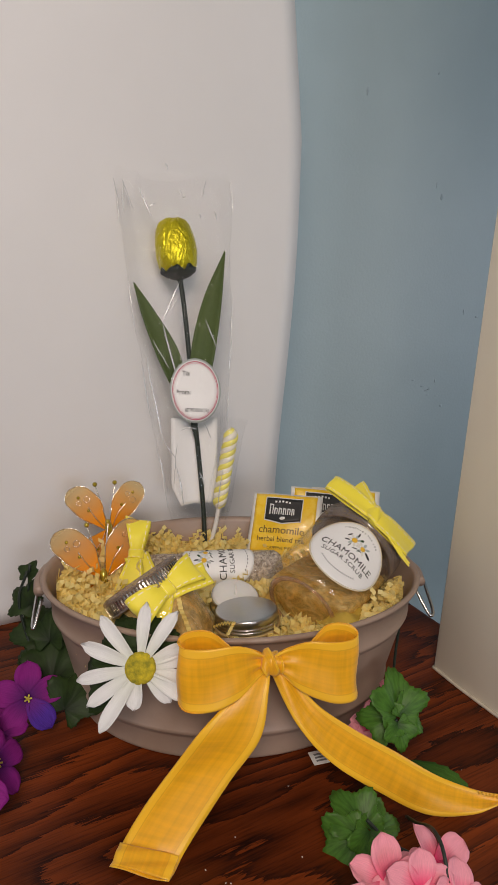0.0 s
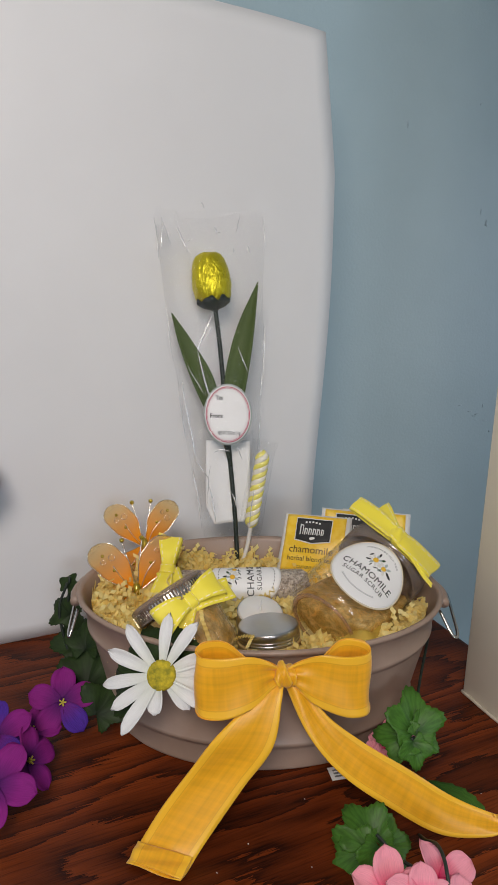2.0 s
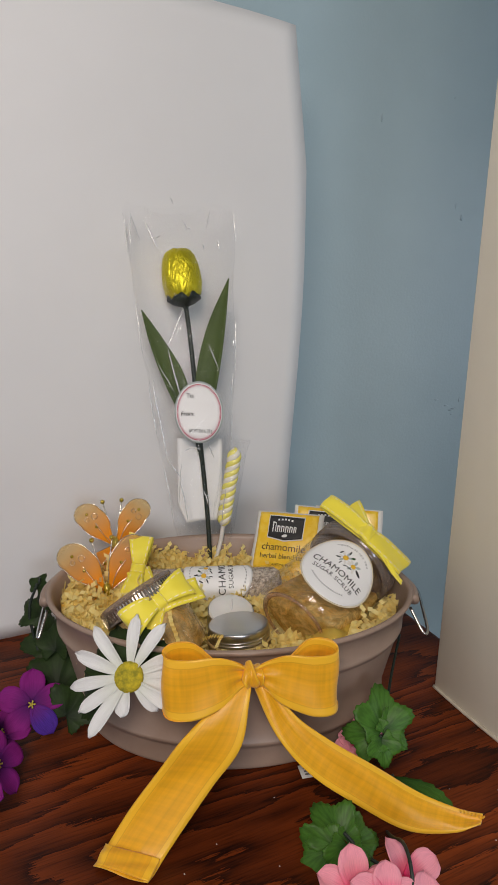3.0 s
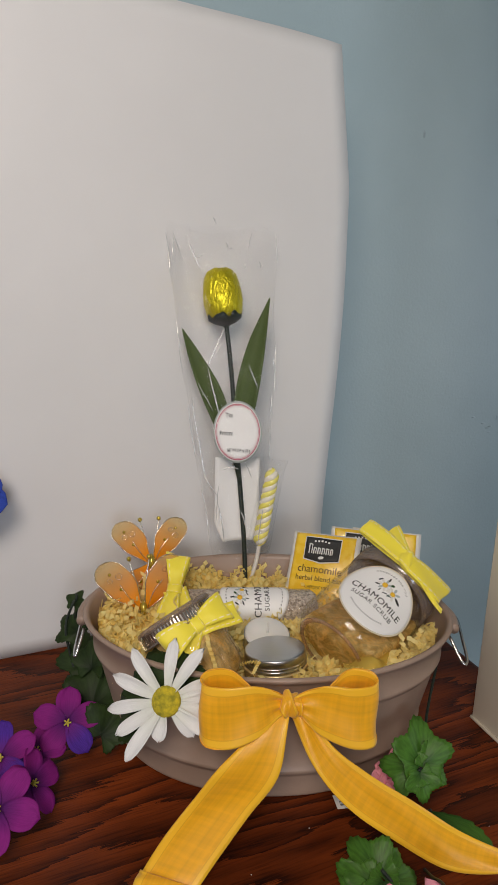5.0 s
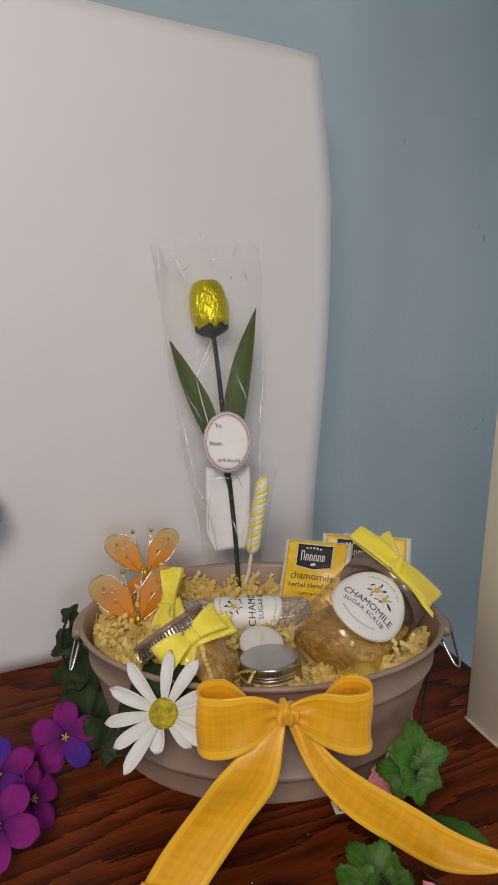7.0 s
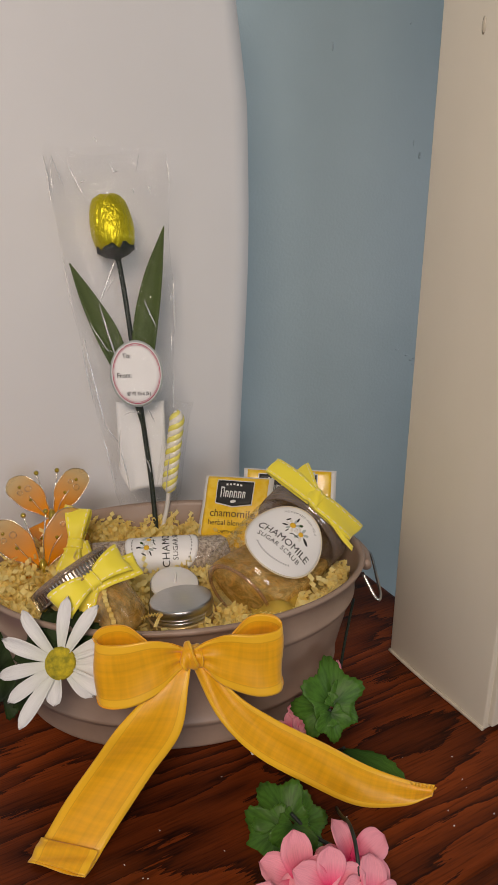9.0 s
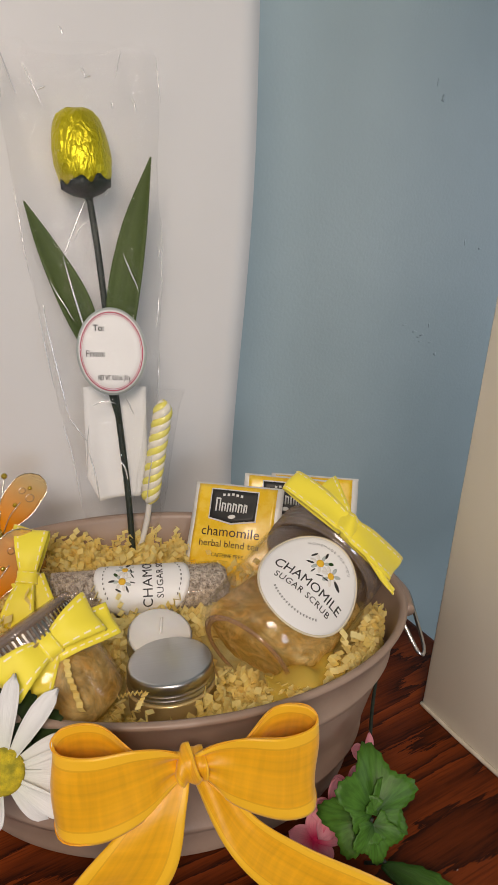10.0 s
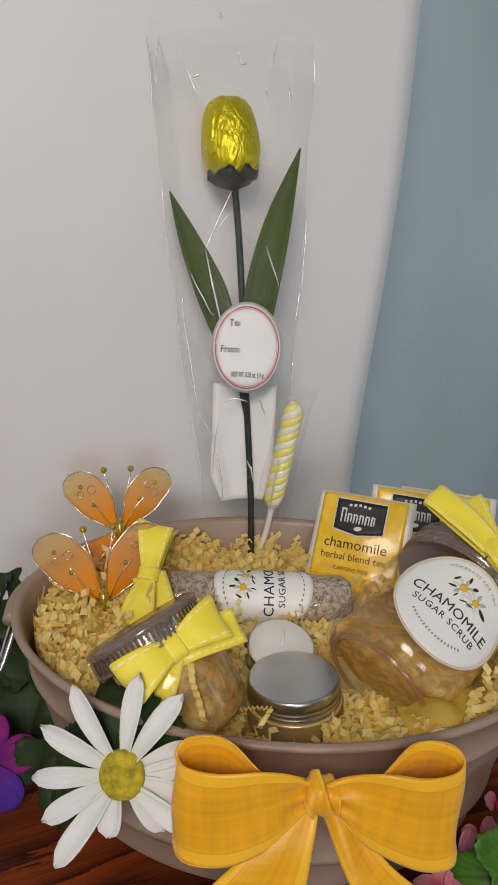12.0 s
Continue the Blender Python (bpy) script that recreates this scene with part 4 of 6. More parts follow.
sachet((0.0665, 0.0880, 0.1370), (0.060, -0.010, -0.004), (-0.006, -0.026, -0.052), 2, "yellow tea sachet half hidden behind another sachet")
sachet((0.0880, 0.0940, 0.1335), (0.060, -0.012, -0.002), (0.000, -0.024, -0.052), 3, "yellow tea sachet at the back behind the jar lid")


# ---- foil tulip in its sleeve ----
def lean(x, z, out=0.0):
    return Vector((x, 0.07 + (z - 0.09) * 0.24 - out, z))


tulip = thing("foil_tulip", "yellow foil chocolate tulip on a dark stem in a clear sleeve", "flower", at(-0.017, 0.068, 0.07))
wpart("stem", rod([lean(-0.0165, 0.07), lean(-0.0192, 0.128), lean(-0.0253, 0.196), lean(-0.0332, 0.284), lean(-0.0390, 0.330)], 0.0022, 40, 10), "stem", tulip, "dark green wrapped stem")
HEAD = facing(lean(-0.0388, 0.326), (-0.0075, 0.0123, 0.0515), (0, 1, 0))
hb = lathe([(0.0, 0.0), (0.009, 0.0005), (0.0140, 0.0035), (0.0172, 0.010), (0.0186, 0.019), (0.0183, 0.028), (0.0170, 0.037), (0.0150, 0.0435), (0.0128, 0.0475), (0.0100, 0.0498), (0.005, 0.0500), (0.0, 0.0490)], 64)
bmesh.ops.subdivide_edges(hb, edges=[e for e in hb.edges], cuts=1, use_grid_fill=True)
for v in hb.verts:
    a = math.atan2(v.co.y, v.co.x)
    k = 1 + 0.03 * math.cos(3 * a + 0.6) * min(1, v.co.z / 0.03) + 0.030 * noise.noise(v.co * 120) + 0.022 * noise.noise(v.co * 320)
    v.co.x *= k
    v.co.y *= k
    v.co.z += 0.0012 * noise.noise(v.co * 160)
hb.transform(HEAD)
wpart("bud", hb, "foil", tulip, "crumpled yellow foil bud")
cal = lathe([(0.0024, -0.0032), (0.0062, -0.0018), (0.0108, -0.0002), (0.0146, 0.0028), (0.0166, 0.0072), (0.0162, 0.0072), (0.0142, 0.0034), (0.0104, 0.0004), (0.0, -0.0012)], 70)
for v in cal.verts:
    if v.co.z > 0.006:
        a = math.atan2(v.co.y, v.co.x)
        v.co.z += 0.0042 * abs(math.cos(3.5 * a)) ** 1.6 - 0.0030 + 0.0012 * math.sin(11 * a)
cal.transform(HEAD)
wpart("calyx", cal, "stem", tulip, "dark green calyx")
tie = lathe([(0.0022, -0.005), (0.0030, -0.003), (0.0045, -0.001), (0.0, 0.0)], 16, HEAD)
wpart("collar", tie, "stem", tulip)


def long_leaf(pts, widths, tilt):
    """A strap leaf in the tulip's plane, folded a little along its middle."""
    path = smooth_path([lean(x, z, o) for x, z, o in pts], 30)
    ws = smooth_path([(w, 0, 0) for w in widths], 30)

    def f(u, v):
        k = min(30, int(round(v * 30)))
        d = (path[min(30, k + 1)] - path[max(0, k - 1)]).normalized()
        nrm = Vector((0.0, -0.97, 0.23))
        side = d.cross(nrm).normalized()
        t = 2 * u - 1
        return path[k] + side * t * ws[k].x + nrm * (-0.0035 * (1 - t * t) * (ws[k].x / 0.01) + tilt * t * ws[k].x)
    return sheet(f, 8, 30, 0.0006)


wpart("leaf", long_leaf([(-0.0262, 0.200, 0.003), (-0.0225, 0.232, 0.004), (-0.0175, 0.268, 0.005), (-0.0090, 0.308, 0.002), (0.0024, 0.3495, 0.0)], [0.003, 0.0085, 0.0106, 0.0080, 0.0004], 0.25), "olive_leaf", tulip, "olive green paper leaf")
wpart("leaf", long_leaf([(-0.0270, 0.200, 0.003), (-0.0400, 0.234, 0.004), (-0.0510, 0.262, 0.005), (-0.0660, 0.292, 0.002), (-0.0795, 0.3200, 0.0)], [0.003, 0.0080, 0.0100, 0.0065, 0.0004], -0.25), "olive_leaf", tulip, "olive green paper leaf")
wpart("leaf_sheath", rod([lean(-0.0232, 0.178, 0.001), lean(-0.0260, 0.192, 0.002), lean(-0.0285, 0.206, 0.003)], 0.0034, 10, 8, taper=lambda t: 0.5 + 0.6 * t), "stem", tulip)


def sleeve_point(v, a, out=0.0):
    """A point on the smooth form of the sleeve: v from its foot to its mouth, a round it."""
    x0 = -0.0470 - 0.049 * v ** 0.85
    x1 = 0.0010 + 0.0065 * math.sin(v * 1.7)
    d = 0.008 + 0.012 * math.sin(math.pi * min(1, v * 1.15)) ** 0.8 if v < 0.85 else 0.0125 - 0.045 * (v - 0.85)
    ca, sa = math.cos(a), math.sin(a)
    k = ((abs(ca) ** -0.25) if abs(ca) > 0.05 else 1) * ca
    n = noise.noise(Vector((ca * 2.2, sa * 2.2, (0.112 + v * 0.3) * 22))) * 0.0030
    return lean((x0 + x1) / 2 + ((x1 - x0) / 2 + n + out) * k, 0.112 + v * 0.300, 0.002 + (max(d, 0.003) + n + out) * sa)


def sleeve_bm():
    bm = bmesh.new()
    seg, rows = 56, 60
    rings = []
    for j in range(rows + 1):
        v = j / rows
        z = 0.112 + v * 0.300
        x0 = -0.0470 - 0.049 * v ** 0.85
        x1 = 0.0010 + 0.0065 * math.sin(v * 1.7)
        cx, hw = (x0 + x1) / 2, (x1 - x0) / 2
        d = 0.008 + 0.012 * math.sin(math.pi * min(1, v * 1.15)) ** 0.8 if v < 0.85 else 0.0125 - 0.045 * (v - 0.85)
        ring = []
        for i in range(seg):
            a = 2 * math.pi * i / seg
            ca, sa = math.cos(a), math.sin(a)
            k = noise.noise(Vector((ca * 2.2, sa * 2.2, z * 22))) * 0.0030 + noise.noise(Vector((ca * 5, sa * 5, z * 70))) * 0.0011
            zz = z + (0.010 * noise.noise(Vector((ca * 1.5, sa * 2, 3.3))) + 0.006 * (ca < -0.5) if j == rows else 0)
            ring.append(bm.verts.new(lean(cx + (hw + k) * ca * (abs(ca) ** -0.25 if abs(ca) > 0.05 else 1), zz, 0.002 + (max(d, 0.003) + k) * sa)))
        rings.append(ring)
    for a, b in zip(rings, rings[1:]):
        for i in range(seg):
            j = (i + 1) % seg
            bm.faces.new((a[i], a[j], b[j], b[i]))
    return bm


sl = wpart("sleeve", sleeve_bm(), "cello", tulip, "crinkled clear cellophane sleeve")
# folds of the film as whitish rods, their glint put into the colour
rng = random.Random(21)
for v0, v1, a0, a1 in ((0.03, 0.22, 3.12, 3.16), (0.30, 0.47, 3.2, 3.05), (0.55, 0.72, 3.1, 3.18), (0.86, 0.99, 3.14, 3.1), (0.05, 0.20, 0.05, 0.0), (0.28, 0.38, 0.02, 0.06), (0.50, 0.66, 0.04, -0.02),
                       (0.90, 0.99, 0.05, 0.25), (0.12, 0.24, 2.2, 1.9), (0.26, 0.30, 1.2, 1.35), (0.46, 0.54, 1.9, 2.25), (0.52, 0.60, 1.0, 1.25), (0.90, 0.985, 2.3, 2.5), (0.04, 0.16, 0.9, 0.7), (0.62, 0.66, 1.75, 1.6), (0.94, 0.99, 1.2, 1.1)):
    pts = [sleeve_point(v0 + (v1 - v0) * i / 6, a0 + (a1 - a0) * i / 6 + rng.uniform(-0.008, 0.008), 0.0006 + 0.0003 * rng.random()) for i in range(7)]
    wpart("glint_crease", rod(pts, 0.00042, 24, 6, taper=lambda t: 0.25 + 0.75 * math.sin(math.pi * t) ** 0.7), "fold", sl, "folded film edge with its glint painted white")
# more painted glints, laid on the sleeve as short streaks and spots
for pts in ([(-0.0691, 0.2598), (-0.0665, 0.242), (-0.0605, 0.212), (-0.0562, 0.1889)], [(-0.0562, 0.1889), (-0.0510, 0.181), (-0.0450, 0.1726)], [(-0.0397, 0.3231), (-0.0470, 0.307), (-0.0550, 0.2882)],
            [(-0.0550, 0.2882), (-0.0500, 0.268), (-0.0440, 0.246), (-0.0425, 0.238)], [(0.0046, 0.2640), (0.0042, 0.2560), (0.0030, 0.2465)], [(0.0052, 0.289), (0.0056, 0.296)], [(-0.0515, 0.4205), (-0.0492, 0.4150)],
            [(-0.0375, 0.3930), (-0.0335, 0.3938)], [(-0.0655, 0.3845), (-0.0608, 0.3868)], [(-0.0222, 0.3800), (-0.0212, 0.3760)], [(-0.0869, 0.4043), (-0.0880, 0.392), (-0.0873, 0.3794)],
            [(-0.0735, 0.3984), (-0.0690, 0.388), (-0.0634, 0.3760)], [(-0.0395, 0.3990), (-0.0370, 0.3925)], [(-0.0090, 0.3830), (-0.0070, 0.3755)], [(-0.0690, 0.2600), (-0.0685, 0.2540)],
            [(-0.0240, 0.1600), (-0.0205, 0.1535), (-0.0190, 0.1460)], [(-0.0400, 0.1960), (-0.0330, 0.1985), (-0.0250, 0.1970)], [(-0.0440, 0.1650), (-0.0405, 0.1500), (-0.0380, 0.1320)]):
    spots = [lean(x, z, 0.0175) for x, z in pts]
    if len(spots) == 2:
        spots.insert(1, (spots[0] + spots[1]) / 2 + Vector((0.0004, 0, 0.0003)))
    wpart("glint_crease", rod(spots, 0.00062, 20, 6, taper=lambda t: 0.2 + 0.8 * math.sin(math.pi * t) ** 0.6), "fold", sl, "folded film edge with its glint painted white")
card = sheet(lambda u, v: lean(-0.0474 + 0.0425 * u + max(0.0, 1 - v / 0.22) * (0.0085 * (1 - u) - 0.006 * u), 0.1225 + 0.079 * v + 0.002 * u * (1 - v), -0.004 - 0.003 * math.sin(math.pi * u)), 10, 24, 0.0006)
wpart("card", card, "label", tulip, "narrow white card inside the sleeve")

TAG = facing(lean(-0.0268, 0.2305, 0.0185), (-0.02, -0.97, 0.24), (-0.03, 0.24, 0.97))
tag = thing("gift_tag", "oval white gift tag with a red double border on the sleeve", "tag", TAG)
part("paper", disc_bm(0.0226, 0.0286, -0.0003, 0.0003, 64, 4), "tag_edge", tag, "grey-edged card")
part("face", disc_bm(0.0213, 0.0272, 0.0003, 0.0005, 64, 4), "label", tag)
for k, wd in ((0.955, 0.028), (0.905, 0.012)):
    part("border", lathe([(k - wd, 0.0005), (k, 0.0005), (k, 0.0007), (k - wd, 0.0007)], 72, None, 0.0213, 0.0272, True), "red_ink", tag, "thin red printed line")
for words, size, x, y in (("To:", 0.0058, -0.0075, 0.0155), ("From:", 0.0058, -0.0105, -0.0010), ("NET WT. 0.56 oz. (16 g", 0.0046, 0.0006, -0.0172)):
    narrow = 0.46 if len(words) > 6 else 0.9
    part("lettering", text_bm(words, size, pose(x, y, 0.0006, 0, 0, -2) @ Matrix.Diagonal((narrow, 1, 1, 1)), bold=0.00012), "ink", tag, "", False)

# ---- twisted lollipop ----
lolly = thing("twist_lollipop", "yellow and white twisted lollipop in a clear wrapper", "lollipop", at(-0.0155, 0.0735, 0.078))
top, low = Vector((0.0072, 0.0854, 0.1955)), Vector((-0.0046, 0.0781, 0.1210))
AX = facing(low, top - low, (1, 0, 0))
LEN = (top - low).length
for k in range(4):
    pts = []
    for i in range(61):
        t = i / 60
        a = 2 * math.pi * (3.6 * t + k / 4)
        r = 0.0034 * min(1, 8 * t + 0.25, 8 * (1 - t) + 0.25)
        pts.append(AX @ Vector((r * math.cos(a), r * math.sin(a), LEN * t)))
    wpart("candy_strand", rod(pts, 0.0036, 0, 10, taper=lambda t: min(1, 10 * t + 0.4, 10 * (1 - t) + 0.4)), "candy_white" if k % 2 else "candy_yellow", lolly, "white twisted candy" if k % 2 else "yellow twisted candy")
wpart("stick", rod([low + (top - low) * 0.08, low + (low - top) * 0.25, Vector((-0.0160, 0.0728, 0.074))], 0.0021, 12, 10), "stick", lolly, "white paper stick")


def wrap_bm():
    bm = bmesh.new()
    rings = []
    for j in range(25):
        t = j / 24
        z = -0.030 + t * (LEN + 0.040)
        r = 0.0112 if 0.25 < t < 0.9 else (0.007 + 0.016 * t if t <= 0.25 else 0.0112 + 0.020 * (t - 0.9))
        flat = 0.35 + 0.65 * min(1, max(0, (0.97 - t) * 8))
        rings.append([bm.verts.new(AX @ Vector((flat * r * math.cos(a) * (1 + 0.08 * noise.noise(Vector((a, z * 90, 1)))), r * math.sin(a) * (1 + 0.08 * noise.noise(Vector((a, z * 90, 5)))), z)))
                      for a in [2 * math.pi * i / 28 for i in range(28)]])
    for a, b in zip(rings, rings[1:]):
        for i in range(28):
            bm.faces.new((a[i], a[(i + 1) % 28], b[(i + 1) % 28], b[i]))
    return bm


wpart("wrapper", wrap_bm(), "cello", lolly, "clear cellophane wrapper")


# ---- butterflies ----
def butterfly(place, size, roll, label):
    m = facing(place, (0.18, -0.90, 0.38), (0, 0.3, 1), roll)
    ob = thing("butterfly", label, "ornament", m, "organza butterflies in the tub")
    for side in (1, -1):
        for kind, turn, length, width in (("upper_wing", -37, 0.053, 0.028), ("lower_wing", -150, 0.042, 0.030)):
            w = pose(0.002 * side, 0.0, 0.0, 0, 0, turn * side) @ pose(0, 0, 0, 0, 12 * side, 0)
            length, width = length * size, width * size

            def f(u, v, L=length, W=width, s=side, up=kind == "upper_wing"):
                wv = math.sin(math.pi * min(1, (v / 0.72)) / 2) ** 0.9 if v < 0.72 else math.cos(math.pi / 2 * (v - 0.72) / 0.28) ** 0.5
                wv = max(wv, 0.04) * (1 - 0.06 * math.sin(11 * v) * (1 if up else 2))
                x = (u - 0.5) * W * wv + (0.10 * W * math.sin(math.pi * v) * -s)
                return (x, L * v, 0.06 * L * math.sin(2.5 * v) + 0.04 * W * math.cos(3 * (u - 0.5)))
            wing = part(kind, sheet(f, 10, 40, 0.0003, 1.0, None, w), "wing", ob, "sheer orange organza wing")
            wing.visible_shadow = True
            edge = [w @ Vector(f(0, j / 40)) for j in range(41)] + [w @ Vector(f(1, j / 40)) for j in range(40, -1, -1)]
            part("wing_wire", rod(edge, 0.00042 * size, 0, 6), "silver", wing, "thin shiny wire edge")
            for gu, gv in ((0.5, 0.78), (0.42, 0.48)):
                g = lathe([(0.0, 0.0011), (0.0010, 0.0008), (0.0016, 0.0), (0.0, -0.0003)], 10, w @ at(*f(gu, gv)))
                part("gem", g, "gem", wing, "amber glass gem")
            for gu, gv, gr in ((0.66, 0.66, 0.0026), (0.36, 0.70, 0.0020)):
                loop = [w @ (Vector(f(gu, gv)) + Vector((gr * math.cos(q * 0.5236), gr * math.sin(q * 0.5236), 0.0006))) for q in range(13)]
                part("glitter_ring", rod(loop, 0.00028, 0, 5), "silver", wing)
            vein = [w @ (Vector(f(0.5, 0.05)) + Vector((0, 0, 0.0006))), w @ (Vector(f(0.42, 0.30)) + Vector((0, 0, 0.0008))), w @ (Vector(f(0.5, 0.55)) + Vector((0, 0, 0.0008)))]
            part("glitter_vein", rod(vein, 0.0004, 10, 5), "silver", wing)
    part("body", tr(lathe([(0.0, -0.009), (0.0022, -0.006), (0.0034, 0.0), (0.0030, 0.005), (0.0, 0.009)], 12), pose(0, 0, 0.002, -90, 0, 0)), "gem", ob, "faceted amber body")
    for side in (1, -1):
        part("antenna", rod([(0.001 * side, 0.005, 0.002), (0.004 * side, 0.022 * size, 0.004), (0.0085 * side, 0.044 * size, 0.004)], 0.0006, 14, 6), "silver", ob)
        part("antenna_gem", lathe([(0.0, 0.0022), (0.0016, 0.0014), (0.0022, 0.0), (0.0, -0.001)], 10, at(0.0085 * side, 0.045 * size, 0.004)), "gem", ob)
    return ob


butterfly((-0.1035, 0.0480, 0.1165), 0.88, 4, "sheer orange wire-edged butterfly with gems in the tub")
butterfly((-0.1060, 0.0010, 0.0955), 0.98, 6, "lower sheer orange wire-edged butterfly in paper shreds")


# ---- felt bows ----
def felt_bow(m, span, width, droop, label, tails=()):
    """A flat tied bow: local x along its loops, y across the ribbon, z outwards."""
    ob = thing("felt_bow", label, "bow", m, "yellow felt bows in the tub")
    for side in (1, -1):
        pts = [(0, 0, 0.0035), (0.45 * span * side, droop * 0.4, 0.0085), (0.92 * span * side, droop, 0.0055), (span * side, droop, 0.0), (0.9 * span * side, droop, -0.0035), (0.4 * span * side, droop * 0.3, -0.003), (0, 0, -0.0015)]
        wid = [(0.03 * width * side, 0.42 * width, 0.0), (0.05 * width * side, 0.72 * width, 0.001), (0.12 * width * side, width, 0.0), (0.12 * width * side, width, 0), (0.1 * width * side, width, 0), (0, 0.7 * width, 0), (0, 0.42 * width, 0)]
        part("loop", ribbon(pts, wid, 36, 0.0009, 8, 0.0006, side), "felt", ob)
    part("knot", ribbon([(0, -0.6 * width, -0.002), (0, -0.5 * width, 0.005), (0, 0, 0.0066), (0, 0.5 * width, 0.005), (0, 0.6 * width, -0.002)], [(0.36 * width, 0, 0)] * 5, 16, 0.0009, 6, 0.0003), "felt", ob)
    for end, half in tails:
        e = Vector(end)
        part("tail", ribbon([(0, 0, 0.001), e * 0.5 + Vector((0, 0, 0.003)), e], [half, half, half], 18, 0.0009, 6, 0.0008, e.x * 50), "felt", ob)
    return ob


felt_bow(facing((-0.0595, -0.0755, 0.1255), (0.10, -0.62, 0.78), (-0.55, 0.75, 0.45), 7), 0.0265, 0.0112, -0.001, "yellow felt ribbon bow with white stitching on a small jar lid",
         [((0.0330, -0.0090, -0.0035), (0.0020, 0.0088, 0.0)), ((-0.0220, -0.0180, -0.0040), (0.0050, -0.0045, 0.0))])
felt_bow(facing((-0.0800, 0.0050, 0.1120), (0.0, -0.72, 0.69), (-1.0, 0.2, 0.0)), 0.030, 0.0105, 0.002, "yellow felt ribbon bow with white stitching beside the salts tube",
         [((-0.022, -0.012, 0.0), (0.004, -0.009, 0.0))])
def jar_bow():
    """The bow whose two loops lie across the big jar's lid."""
    mid = Vector((0.1055, -0.0285, 0.1560))
    ob = thing("felt_bow", "yellow felt ribbon bow with white stitching tied round a jar neck", "bow", at(*mid), "yellow felt bows in the tub")

    def loop(ends, widths, name):
        pts = [Vector(q) for q in ends]
        wpart(name, ribbon(pts, widths, 36, 0.0010, 8, 0.0005, 1), "felt", ob)
    loop([(0.1055, -0.0285, 0.1570), (0.0930, -0.0160, 0.1665), (0.0805, -0.0035, 0.1735), (0.0775, 0.0005, 0.1735), (0.0800, 0.0010, 0.1710), (0.0920, -0.0100, 0.1630), (0.1050, -0.0260, 0.1545)],
         [(0.0050, 0.0046, 0.0022), (0.0060, 0.0056, 0.0028), (0.0056, 0.0052, 0.0032), (0.0054, 0.0050, 0.0032), (0.0056, 0.0052, 0.0030), (0.0056, 0.0052, 0.0028), (0.0048, 0.0044, 0.0022)], "loop")
    loop([(0.1055, -0.0285, 0.1565), (0.1170, -0.0305, 0.1480), (0.1340, -0.0300, 0.1310), (0.1395, -0.0285, 0.1245), (0.1370, -0.0270, 0.1250), (0.1190, -0.0270, 0.1420), (0.1060, -0.0265, 0.1540)],
         [(0.0050, 0.0046, 0.0022), (0.0068, 0.0078, 0.0020), (0.0082, 0.0104, 0.0004), (0.0086, 0.0110, -0.0002), (0.0080, 0.0100, 0.0002), (0.0064, 0.0070, 0.0018), (0.0048, 0.0044, 0.0022)], "loop")
    loop([(0.1020, -0.0240, 0.1590), (0.1055, -0.0300, 0.1590), (0.1095, -0.0320, 0.1545)], [(0.0054, 0.0050, 0.0024)] * 3, "knot")
    loop([(0.1050, -0.0250, 0.1555), (0.1020, -0.0080, 0.1640), (0.1010, 0.0060, 0.1670)], [(0.0062, 0.0036, 0.0030), (0.0078, 0.0040, 0.0030), (0.0082, 0.0044, 0.0030)], "tail")
    loop([(0.1080, -0.0300, 0.1530), (0.1220, -0.0400, 0.1340), (0.1330, -0.0440, 0.1190)], [(0.0016, 0.0022, 0.0012), (0.0014, 0.0020, 0.0010), (0.0012, 0.0016, 0.0008)], "tail")


jar_bow()
# sheer bag tucked in front
bag = solid("organza_bag", sheet(lambda u, v: (0.050 + 0.044 * u, -0.101 + 0.026 * v + 0.016 * u * u, 0.0945 + 0.008 * math.sin(math.pi * u) * math.sin(math.pi * (0.15 + 0.8 * v)) + 0.002 * math.sin(14 * u + 3 * v)), 24, 14, 0.0004),
            "organza", "sheer yellow organza pouch tucked among paper shreds", "pouch", None, "", True)


# ---- front bow ----
def gathered(path, across, n, pleat, phase):
    """Ribbon whose two ends are drawn together in pleats."""
    c, w = smooth_path(path, n), smooth_path(across, n)
    length = sum((b - a).length for a, b in zip(c, c[1:]))

    def f(u, v):
        k = min(int(round(v * n)), n)
        t = 2 * u - 1
        d = (c[min(k + 1, n)] - c[max(k - 1, 0)]).normalized()
        nrm = d.cross(w[k]).normalized()
        near = max(0.0, 1 - min(v, 1 - v) / 0.24) ** 1.5
        return c[k] + w[k] * t + nrm * (pleat * near * math.sin(8.5 * t + phase) + 0.0006 * math.sin(3.1 * t + 11 * v + phase) + 0.0004 * math.sin(23 * v + 2 * t))
    return sheet(f, 26, n, 0.0006, length)


